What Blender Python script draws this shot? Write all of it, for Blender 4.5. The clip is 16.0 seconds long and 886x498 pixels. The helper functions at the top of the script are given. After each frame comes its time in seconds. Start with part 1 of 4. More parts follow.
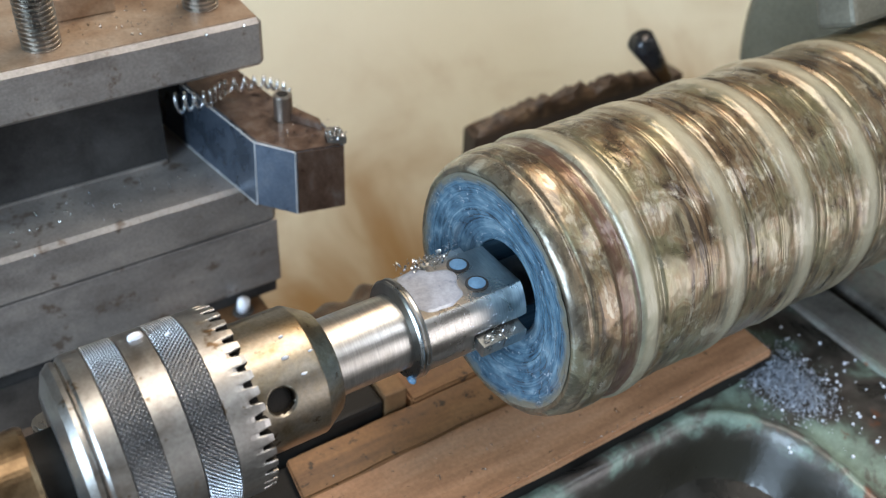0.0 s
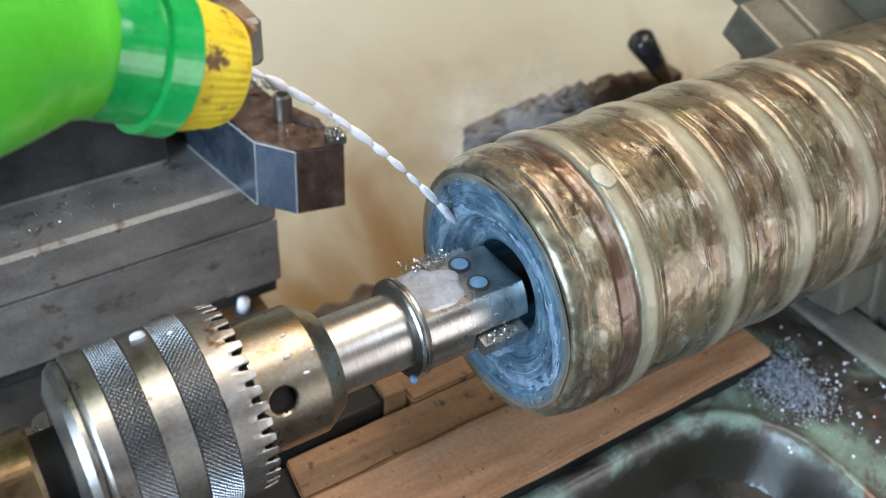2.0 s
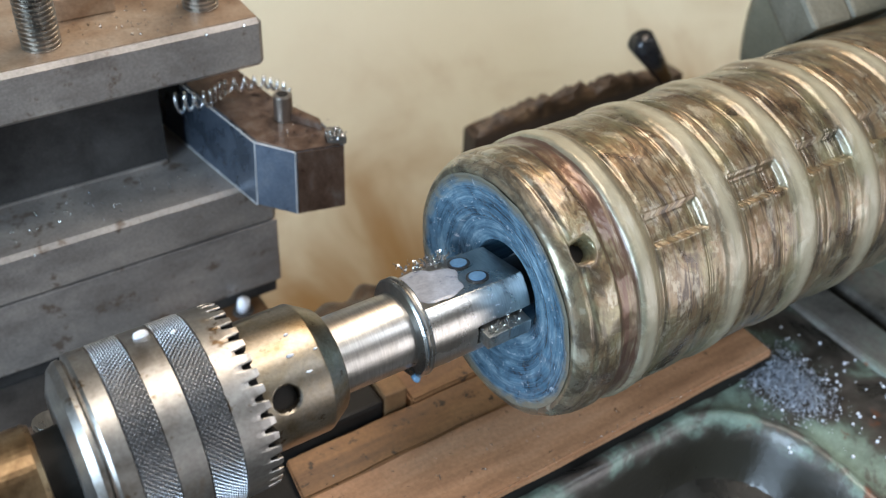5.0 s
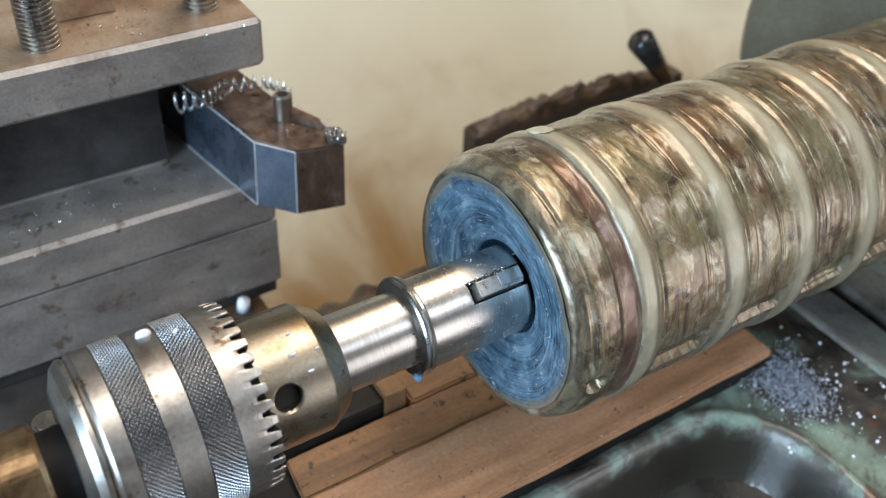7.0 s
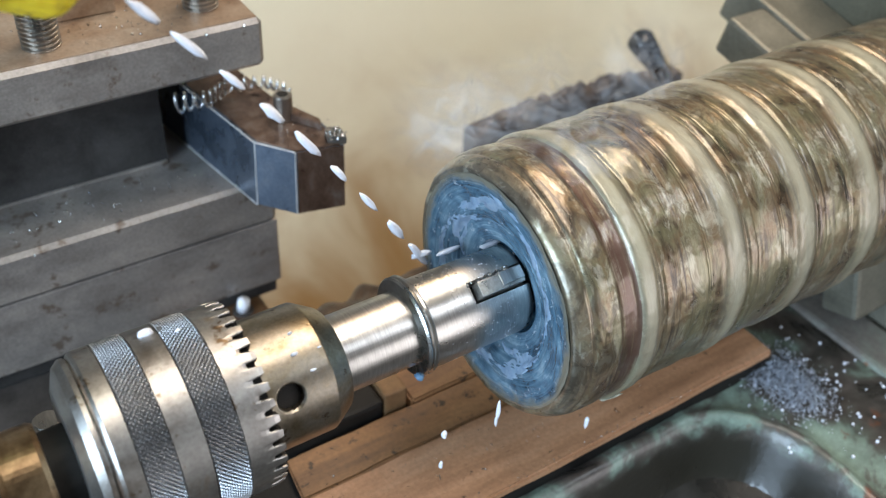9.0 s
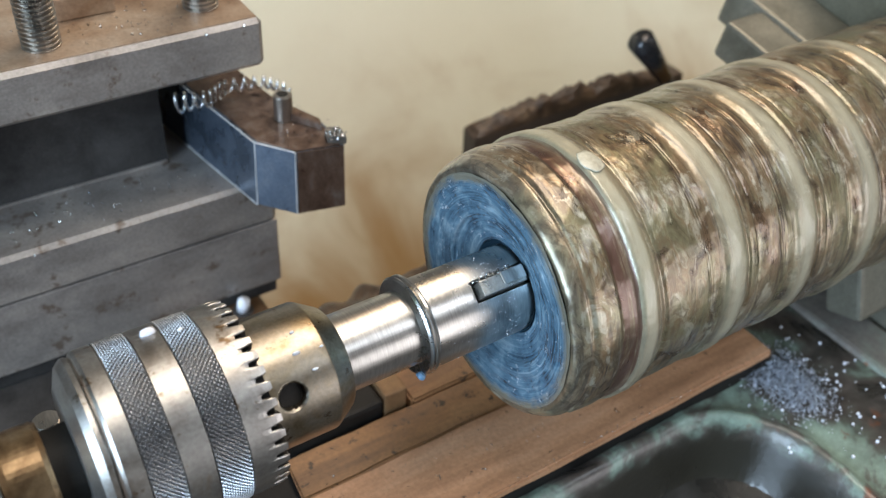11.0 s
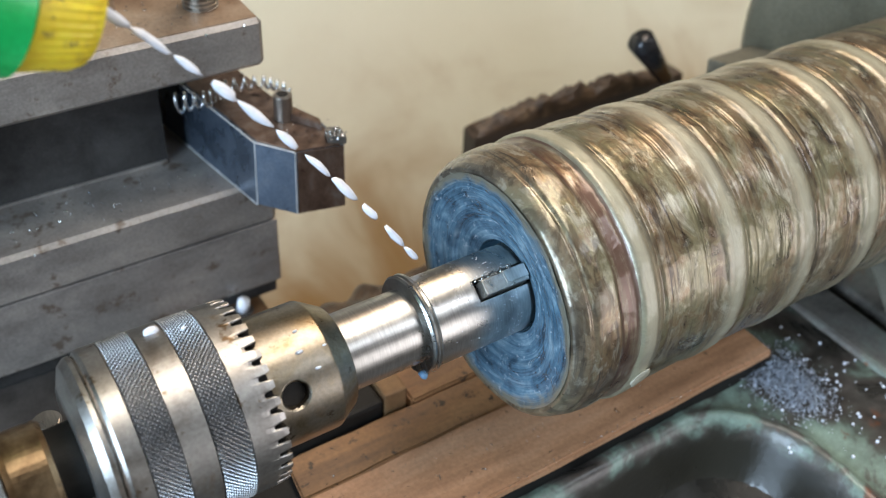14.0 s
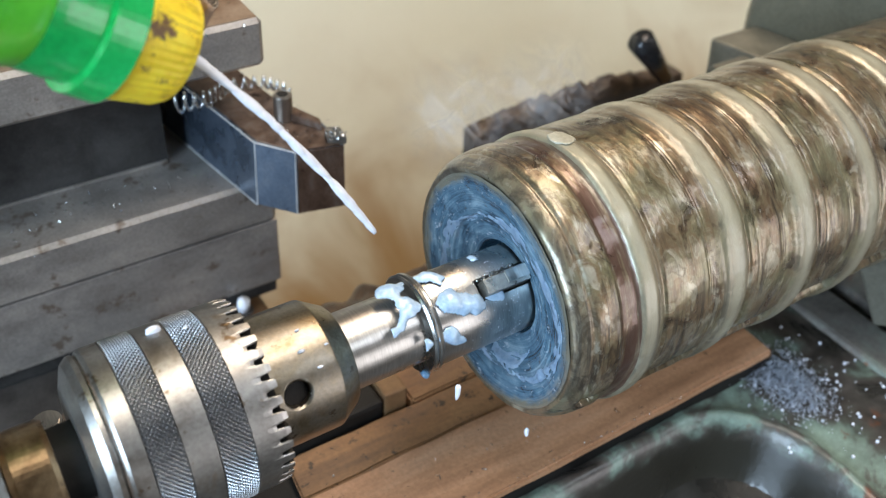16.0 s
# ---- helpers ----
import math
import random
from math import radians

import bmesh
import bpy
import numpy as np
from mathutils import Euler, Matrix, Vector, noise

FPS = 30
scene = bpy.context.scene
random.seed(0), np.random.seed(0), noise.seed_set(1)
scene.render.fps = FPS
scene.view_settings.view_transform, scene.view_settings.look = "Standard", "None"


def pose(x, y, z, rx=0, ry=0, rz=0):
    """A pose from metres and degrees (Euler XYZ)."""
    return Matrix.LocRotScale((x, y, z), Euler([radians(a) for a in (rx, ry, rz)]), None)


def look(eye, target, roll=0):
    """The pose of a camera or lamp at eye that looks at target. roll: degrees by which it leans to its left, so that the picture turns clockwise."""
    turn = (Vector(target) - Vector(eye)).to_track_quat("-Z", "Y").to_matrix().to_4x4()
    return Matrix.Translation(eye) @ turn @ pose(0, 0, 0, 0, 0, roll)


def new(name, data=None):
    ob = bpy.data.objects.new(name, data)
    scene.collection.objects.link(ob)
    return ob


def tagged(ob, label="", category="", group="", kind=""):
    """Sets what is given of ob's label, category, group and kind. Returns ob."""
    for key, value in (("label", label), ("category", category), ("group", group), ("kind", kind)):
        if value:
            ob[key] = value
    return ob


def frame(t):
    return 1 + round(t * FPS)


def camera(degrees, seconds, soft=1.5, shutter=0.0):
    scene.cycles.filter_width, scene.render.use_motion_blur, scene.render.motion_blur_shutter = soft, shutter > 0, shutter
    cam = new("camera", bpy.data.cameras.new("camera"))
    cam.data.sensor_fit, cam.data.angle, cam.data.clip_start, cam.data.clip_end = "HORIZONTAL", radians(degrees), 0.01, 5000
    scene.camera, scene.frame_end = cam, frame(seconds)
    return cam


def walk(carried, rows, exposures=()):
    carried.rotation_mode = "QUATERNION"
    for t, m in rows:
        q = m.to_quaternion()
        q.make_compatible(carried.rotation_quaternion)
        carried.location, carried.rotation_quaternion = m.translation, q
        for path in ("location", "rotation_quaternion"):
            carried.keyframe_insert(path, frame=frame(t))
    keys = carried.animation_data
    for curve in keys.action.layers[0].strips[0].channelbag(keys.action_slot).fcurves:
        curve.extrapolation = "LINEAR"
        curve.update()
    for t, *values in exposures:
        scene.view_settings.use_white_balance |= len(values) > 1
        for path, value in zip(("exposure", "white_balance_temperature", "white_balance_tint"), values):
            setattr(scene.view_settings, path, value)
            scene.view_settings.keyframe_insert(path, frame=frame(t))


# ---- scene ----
cam = camera(49.91, 16.0, soft=1.2)
walk(cam, [(0.0, pose(-0.1802, -0.2192, 0.2533, 50.462, -2.977, -32.795)),
           (16.0, pose(-0.1802, -0.2192, 0.2533, 50.462, -2.977, -32.795))],
     exposures=[(0.0, 0.16, 6500, 14), (16.0, 0.16, 6500, 14)])

cam.data.dof.use_dof, cam.data.dof.focus_distance, cam.data.dof.aperture_fstop = True, 0.355, 9.5

# ---- numbers of the motion ----
JAW0 = 88
SPIN_TIMES = [0.0, 0.5, 1.0, 1.5, 2.0, 2.5, 3.0, 3.5, 4.0, 6.5, 7.0, 7.5, 8.0, 8.5, 9.0, 11.5, 12.0, 12.5, 13.0, 13.5, 14.0, 14.5, 15.0, 15.5, 16.0]
SPIN = [150, 190, 300, 298, 314, 354, 319, 78, 115, 314, 352, 310, 70, 115, 200, 352, 34, 73, 112, 148, 225, 220, 215, 307, 339]
AWAY = (-0.26, 0.06, 0.24, 0, 25, 0)
BOTTLE = [(0.0, AWAY), (1.767, AWAY), (1.9, (-0.082, 0.03, 0.1265, 0, 26, 4)), (2.0, (-0.090, 0.03, 0.1075, 0, 25, 4)), (2.1, (-0.093, 0.03, 0.115, 0, 30, 4)),
          (2.233, AWAY), (8.467, AWAY), (8.6, (-0.112, 0.03, 0.1365, 0, 34, 0)), (8.8, (-0.126, 0.03, 0.149, 0, 34, 0)), (9.1, (-0.128, 0.03, 0.151, 0, 34, 0)), (9.233, AWAY),
          (13.833, AWAY), (14.0, (-0.1265, 0.03, 0.1365, 0, 24, 2)), (14.1, (-0.126, 0.03, 0.139, 0, 27, 2)), (14.233, (-0.12, 0.03, 0.152, 0, 34, 0)), (14.4, (-0.112, 0.03, 0.155, 0, 34, 0)), (14.567, AWAY), (15.833, AWAY),
          (16.0, (-0.1045, 0.03, 0.1185, 0, 34, 0))]
# each squirt: first drop's time, nozzle, where it lands, number of drops, time between two
SQUIRTS = [(1.8, (-0.0835, 0.03, 0.1065), (-0.002, 0.031, 0.0186), 22, 0.0122), (8.5, (-0.126, 0.03, 0.147), (-0.0163, 0.03, 0.0043), 46, 0.0142),
           (13.867, (-0.126, 0.03, 0.1375), (-0.03, 0.014, 0.022), 20, 0.0126), (14.2, (-0.11, 0.03, 0.152), (-0.003, 0.031, 0.034), 20, 0.015),
           (15.893, (-0.1015, 0.03, 0.1165), (-0.036, 0.012, 0.02), 16, 0.0066)]

# ---- light ----
world = bpy.data.worlds.new("workshop_air")
scene.world = world
world.use_nodes = True
world.node_tree.nodes["Background"].inputs[0].default_value = (0.75, 0.8, 0.9, 1)
world.node_tree.nodes["Background"].inputs[1].default_value = 0.05


def area_lamp(name, eye, target, w, h, power, color):
    data = bpy.data.lights.new(name, "AREA")
    data.shape, data.size, data.size_y, data.energy, data.color = "RECTANGLE", w, h, power, color
    ob = new(name, data)
    ob.matrix_world = look(eye, target)
    return ob


WINDOW = area_lamp("window_daylight", (-1.72, -0.55, 0.55), (0, 0, -0.1), 1.1, 1.0, 56, (0.58, 0.8, 1.0))
# added overhead fill that brightens the splash panel, no known source
WALLFILL = area_lamp("wall_fill_light", (0.35, 0.15, 1.5), (0.3, 0.2, 0), 1.4, 0.6, 20, (1.0, 0.93, 0.81))
WARM = area_lamp("warm_ceiling_lamp", (0.85, 0.85, 1.55), (0.0, 0.0, 0.0), 0.7, 0.3, 6.5, (1.0, 0.74, 0.46))
COOL = area_lamp("cool_ceiling_tube", (0.95, -1.0, 1.5), (0.05, 0.0, 0.0), 1.0, 0.4, 8, (0.84, 0.92, 1.0))
SOUTH = area_lamp("south_window_daylight", (1.15, -1.85, 0.05), (0.15, 0.0, -0.03), 1.2, 1.1, 14, (0.98, 0.98, 1.0))


# ---- materials ----
def node(nt, kind, **values):
    n = nt.nodes.new(kind)
    for key, value in values.items():
        if key in n.inputs:
            n.inputs[key].default_value = value
    return n


def surface(name, stops, rough=(0.3, 0.5), metal=0.0, scale=(60, 60, 60), fine=900.0, bump=0.15, depth=0.0004,
            detail=6.0, spec=0.5, coat=0.0, spots=None, random_tint=0.0, stretch_bump=None, low_tint=None, grainy=0.38):
    """Two-scale procedural surface: stops are (position, colour) of a ramp over broad noise; fine noise gives the relief."""
    m = bpy.data.materials.new(name)
    m.use_nodes = True
    nt = m.node_tree
    link = nt.links.new
    bsdf = nt.nodes["Principled BSDF"]
    coord = nt.nodes.new("ShaderNodeTexCoord")
    mapping = node(nt, "ShaderNodeMapping")
    mapping.inputs["Scale"].default_value = scale
    link(coord.outputs["Object"], mapping.inputs["Vector"])
    broad = node(nt, "ShaderNodeTexNoise", Scale=1.0, Detail=detail, Roughness=0.62, Distortion=0.4)
    link(mapping.outputs[0], broad.inputs["Vector"])
    ramp = nt.nodes.new("ShaderNodeValToRGB")
    while len(ramp.color_ramp.elements) < len(stops):
        ramp.color_ramp.elements.new(0.5)
    for e, (pos, col) in zip(ramp.color_ramp.elements, stops):
        e.position, e.color = pos, (*col, 1)
    link(broad.outputs["Fac"], ramp.inputs[0])
    small = node(nt, "ShaderNodeTexNoise", Scale=fine, Detail=4.0, Roughness=0.6)
    if stretch_bump:
        mp2 = node(nt, "ShaderNodeMapping")
        mp2.inputs["Scale"].default_value = stretch_bump
        link(coord.outputs["Object"], mp2.inputs["Vector"])
        link(mp2.outputs[0], small.inputs["Vector"])
    else:
        link(coord.outputs["Object"], small.inputs["Vector"])
    color = ramp.outputs[0]
    # fine grain over the broad colour
    grain = node(nt, "ShaderNodeMix")
    grain.data_type, grain.blend_type = "RGBA", "OVERLAY"
    grain.inputs[0].default_value = grainy
    link(color, grain.inputs[6])
    link(small.outputs["Fac"], grain.inputs[7])
    color = grain.outputs[2]
    if spots:
        col, sc, thr = spots
        sn = node(nt, "ShaderNodeTexNoise", Scale=sc, Detail=5.0, Roughness=0.7)
        link(coord.outputs["Object"], sn.inputs["Vector"])
        sr = nt.nodes.new("ShaderNodeValToRGB")
        sr.color_ramp.elements[0].position, sr.color_ramp.elements[1].position = thr, thr + 0.06
        link(sn.outputs["Fac"], sr.inputs[0])
        mx = node(nt, "ShaderNodeMix")
        mx.data_type = "RGBA"
        link(sr.outputs[0], mx.inputs[0])
        link(color, mx.inputs[6])
        mx.inputs[7].default_value = (*col, 1)
        color = mx.outputs[2]
    # a second colour takes over between two heights, with a noisy edge
    if low_tint:
        z0, z1, col, tscale, amp = low_tint
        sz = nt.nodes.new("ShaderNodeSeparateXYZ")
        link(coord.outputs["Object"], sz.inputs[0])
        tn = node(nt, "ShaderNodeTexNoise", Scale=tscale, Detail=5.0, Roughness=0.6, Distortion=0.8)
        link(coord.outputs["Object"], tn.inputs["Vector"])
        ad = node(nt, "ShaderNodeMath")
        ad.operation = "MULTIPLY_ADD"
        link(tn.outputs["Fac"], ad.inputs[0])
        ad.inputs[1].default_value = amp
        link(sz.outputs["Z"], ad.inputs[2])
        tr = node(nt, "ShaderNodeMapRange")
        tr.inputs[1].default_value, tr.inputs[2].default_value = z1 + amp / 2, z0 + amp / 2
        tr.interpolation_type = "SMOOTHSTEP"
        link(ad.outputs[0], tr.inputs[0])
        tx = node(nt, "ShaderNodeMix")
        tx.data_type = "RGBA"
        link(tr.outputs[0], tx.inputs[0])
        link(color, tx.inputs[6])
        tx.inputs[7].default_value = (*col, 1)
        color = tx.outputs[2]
    if random_tint:
        info = nt.nodes.new("ShaderNodeObjectInfo")
        hsv = nt.nodes.new("ShaderNodeHueSaturation")
        mr = node(nt, "ShaderNodeMapRange")
        mr.inputs[3].default_value, mr.inputs[4].default_value = 1 - random_tint, 1 + random_tint
        link(info.outputs["Random"], mr.inputs[0])
        link(mr.outputs[0], hsv.inputs["Value"])
        link(color, hsv.inputs["Color"])
        color = hsv.outputs[0]
    link(color, bsdf.inputs["Base Color"])
    rr = node(nt, "ShaderNodeMapRange")
    rr.inputs[1].default_value, rr.inputs[2].default_value = 0.3, 0.7
    rr.inputs[3].default_value, rr.inputs[4].default_value = rough
    link(broad.outputs["Fac"], rr.inputs[0])
    link(rr.outputs[0], bsdf.inputs["Roughness"])
    bsdf.inputs["Metallic"].default_value = metal
    bsdf.inputs["Specular IOR Level"].default_value = spec
    bsdf.inputs["Coat Weight"].default_value = coat
    bsdf.inputs["Coat Roughness"].default_value = 0.12
    if bump:
        b = node(nt, "ShaderNodeBump", Strength=bump, Distance=depth)
        link(small.outputs["Fac"], b.inputs["Height"])
        link(b.outputs[0], bsdf.inputs["Normal"])
    return m


STEEL = surface("ground_steel", [(0.3, (0.34, 0.325, 0.3)), (0.55, (0.45, 0.435, 0.41)), (0.75, (0.37, 0.335, 0.29))], (0.24, 0.36), 1.0,
                (40, 40, 40), 500, 0.08, 0.0002, stretch_bump=(3, 0.35, 0.35))
CHROME = surface("polished_chuck_steel", [(0.3, (0.25, 0.225, 0.2)), (0.45, (0.35, 0.335, 0.315)), (0.6, (0.39, 0.38, 0.36)), (0.75, (0.33, 0.27, 0.2))], (0.33, 0.44), 1.0,
                 (70, 50, 50), 700, 0.06, 0.0002, spots=((0.14, 0.095, 0.055), 110, 0.62))
# brown spots, plus the cream panel's warm reflection put into the base colour
WARMSTEEL = surface("brown_tinted_steel", [(0.3, (0.16, 0.11, 0.06)), (0.45, (0.27, 0.22, 0.15)), (0.6, (0.31, 0.275, 0.225)), (0.75, (0.25, 0.175, 0.095))], (0.26, 0.38), 1.0,
                    (55, 45, 45), 700, 0.06, 0.0002, spots=((0.1, 0.06, 0.03), 110, 0.62))
KNURL = surface("knurled_steel", [(0.3, (0.24, 0.243, 0.25)), (0.7, (0.36, 0.363, 0.37))], (0.3, 0.4), 1.0, (60, 60, 60), 900, 0.05)
OLDSTEEL = surface("oily_tool_steel", [(0.28, (0.2, 0.175, 0.157)), (0.5, (0.325, 0.292, 0.265)), (0.72, (0.43, 0.38, 0.335))], (0.36, 0.55), 0.55,
                   (22, 30, 45), 700, 0.2, 0.0003, spots=((0.19, 0.145, 0.115), 60, 0.58))
OLDTOP = surface("rust_stained_steel", [(0.3, (0.22, 0.13, 0.075)), (0.5, (0.36, 0.26, 0.18)), (0.75, (0.43, 0.36, 0.28))], (0.4, 0.6), 0.55,
                 (26, 40, 40), 600, 0.2, 0.0003)
BLACKSTEEL = surface("dark_steel", [(0.3, (0.03, 0.028, 0.027)), (0.7, (0.085, 0.08, 0.076))], (0.35, 0.5), 0.4, (40, 40, 40), 700, 0.2)
# near-black base also carries the shade that the missing tailstock would cast
OILSHADE = surface("oil_and_shade_black", [(0.3, (0.004, 0.0038, 0.0035)), (0.7, (0.017, 0.015, 0.013))], (0.5, 0.7), 0.0, (40, 40, 40), 700, 0.2, spec=0.25)
# the window's blue reflection is put into the holder's base colour
HOLDER = surface("blue_lit_holder_steel", [(0.3, (0.12, 0.16, 0.22)), (0.55, (0.22, 0.28, 0.37)), (0.8, (0.3, 0.34, 0.4))], (0.22, 0.36), 0.9,
                 (60, 60, 40), 700, 0.12)
WORN = surface("bright_worn_steel", [(0.3, (0.6, 0.6, 0.6)), (0.7, (0.8, 0.8, 0.79))], (0.35, 0.5), 0.4, (200, 200, 200), 900, 0.1)
HOLDERTOP = surface("brown_tinted_steel", [(0.3, (0.06, 0.035, 0.025)), (0.55, (0.14, 0.09, 0.065)), (0.8, (0.2, 0.17, 0.15))], (0.25, 0.45), 0.6,
                    (150, 150, 80), 900, 0.2)
CARBIDE = surface("carbide", [(0.3, (0.27, 0.26, 0.235)), (0.7, (0.42, 0.405, 0.37))], (0.25, 0.4), 0.9, (200, 200, 200), 900, 0.1)
SWARF = surface("bright_swarf", [(0.3, (0.6, 0.6, 0.6)), (0.7, (0.85, 0.85, 0.83))], (0.15, 0.3), 1.0, (300, 300, 300), 900, 0.1)
BRASS = surface("brassy_arbor", [(0.3, (0.1, 0.06, 0.03)), (0.55, (0.25, 0.17, 0.095)), (0.8, (0.36, 0.29, 0.2))], (0.25, 0.42), 0.9, (80, 60, 60), 700, 0.15, spots=((0.03, 0.02, 0.012), 70, 0.56))
WOOD = surface("oiled_plank", [(0.25, (0.19, 0.09, 0.044)), (0.5, (0.42, 0.215, 0.11)), (0.75, (0.54, 0.315, 0.185))], (0.45, 0.65), 0.0,
               (9, 60, 60), 500, 0.3, 0.0006, spots=((0.05, 0.028, 0.016), 110, 0.64), random_tint=0.12)
WOODSTAINED = surface("oil_darkened_plank", [(0.25, (0.1, 0.045, 0.02)), (0.5, (0.29, 0.145, 0.06)), (0.75, (0.42, 0.225, 0.105))], (0.45, 0.65), 0.0,
                      (9, 60, 60), 500, 0.3, 0.0006, spots=((0.03, 0.017, 0.01), 100, 0.58), random_tint=0.1)
WOODDARK = surface("oil_black_wood", [(0.3, (0.03, 0.02, 0.014)), (0.7, (0.095, 0.062, 0.04))], (0.5, 0.7), 0.0, (12, 50, 50), 500, 0.3)
# cream that turns brown towards the bottom
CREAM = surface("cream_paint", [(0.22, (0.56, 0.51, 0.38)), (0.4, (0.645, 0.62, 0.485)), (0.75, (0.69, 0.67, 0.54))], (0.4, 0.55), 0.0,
                (2.5, 1.2, 1.2), 300, 0.05, low_tint=(-0.38, -0.19, (0.31, 0.185, 0.072), 7.0, 0.3), grainy=0.06)
TAN = surface("oil_stained_tray", [(0.3, (0.16, 0.085, 0.03)), (0.55, (0.36, 0.22, 0.09)), (0.8, (0.5, 0.36, 0.18))], (0.35, 0.6), 0.0, (7, 7, 7), 300, 0.1)
RUSTY = surface("rusty_oily_slide", [(0.3, (0.07, 0.035, 0.015)), (0.55, (0.17, 0.09, 0.04)), (0.8, (0.28, 0.17, 0.08))], (0.4, 0.6), 0.2, (14, 14, 14), 300, 0.15)
# green that turns near black below the pocket's rim
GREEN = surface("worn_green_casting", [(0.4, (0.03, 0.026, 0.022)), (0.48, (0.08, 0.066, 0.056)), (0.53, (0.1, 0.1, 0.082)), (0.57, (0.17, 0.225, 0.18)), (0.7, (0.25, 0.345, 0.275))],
                (0.2, 0.5), 0.0, (21, 21, 21), 400, 0.3, 0.0008, spots=((0.16, 0.06, 0.03), 34, 0.62), coat=0.2, low_tint=(-0.112, -0.1015, (0.024, 0.021, 0.015), 45.0, 0.022))
# paler copy of the worn green casting, the foot's reflected light in its colour
LITCAST = surface("worn_lit_casting", [(0.35, (0.08, 0.07, 0.06)), (0.48, (0.18, 0.16, 0.14)), (0.58, (0.2, 0.22, 0.18)), (0.72, (0.26, 0.34, 0.27))],
                   (0.25, 0.5), 0.0, (22, 22, 22), 400, 0.3, 0.0008, spots=((0.2, 0.09, 0.05), 45, 0.62), coat=0.3)
CASTDARK = surface("dark_chuck_iron", [(0.3, (0.13, 0.125, 0.09)), (0.7, (0.2, 0.19, 0.14))], (0.4, 0.55), 0.3, (25, 25, 25), 500, 0.15)
JAWSTEEL = surface("jaw_steel", [(0.3, (0.12, 0.112, 0.085)), (0.7, (0.22, 0.205, 0.16))], (0.42, 0.55), 0.4, (40, 40, 40), 500, 0.12)
BLACKKNOB = surface("black_plastic", [(0.3, (0.008, 0.008, 0.009)), (0.7, (0.02, 0.02, 0.022))], (0.18, 0.3), 0.0, (60, 60, 60), 600, 0.05)
GREENPLASTIC = surface("green_plastic", [(0.3, (0.09, 0.66, 0.03)), (0.7, (0.14, 0.78, 0.06))], (0.25, 0.35), 0.0, (20, 20, 20), 400, 0.03, coat=0.3)
GREENNECK = surface("deep_green_plastic", [(0.3, (0.0, 0.36, 0.07)), (0.7, (0.01, 0.48, 0.12))], (0.2, 0.3), 0.0, (30, 30, 30), 400, 0.03, coat=0.4)
YELLOW = surface("grubby_yellow_plastic", [(0.3, (0.35, 0.2, 0.03)), (0.42, (0.85, 0.62, 0.03)), (0.7, (0.95, 0.75, 0.05))], (0.35, 0.5), 0.0,
                 (60, 60, 60), 500, 0.1, spots=((0.16, 0.09, 0.04), 90, 0.57))
MILK = surface("milky_coolant", [(0.3, (0.72, 0.74, 0.82)), (0.7, (0.86, 0.87, 0.92))], (0.08, 0.15), 0.0, (100, 100, 100), 300, 0.02, coat=0.5)
# coolant film with the cool window's blue put into its colour
BLUEFILM = surface("milky_coolant_film", [(0.3, (0.09, 0.2, 0.34)), (0.7, (0.16, 0.3, 0.46))], (0.25, 0.4), 0.0, (200, 200, 200), 500, 0.05, coat=0.15)
PLASTER = surface("workshop_plaster", [(0.3, (0.26, 0.25, 0.22)), (0.7, (0.36, 0.34, 0.3))], (0.7, 0.9), 0.0, (2, 2, 2), 60, 0.1)
CONCRETE = surface("concrete", [(0.3, (0.16, 0.15, 0.14)), (0.7, (0.28, 0.27, 0.25))], (0.6, 0.8), 0.0, (3, 3, 3), 60, 0.2)
ENGRAVE = surface("engraved_mark", [(0.3, (0.2, 0.19, 0.18)), (0.7, (0.28, 0.27, 0.25))], (0.4, 0.5), 0.8, (100, 100, 100), 600, 0.05)


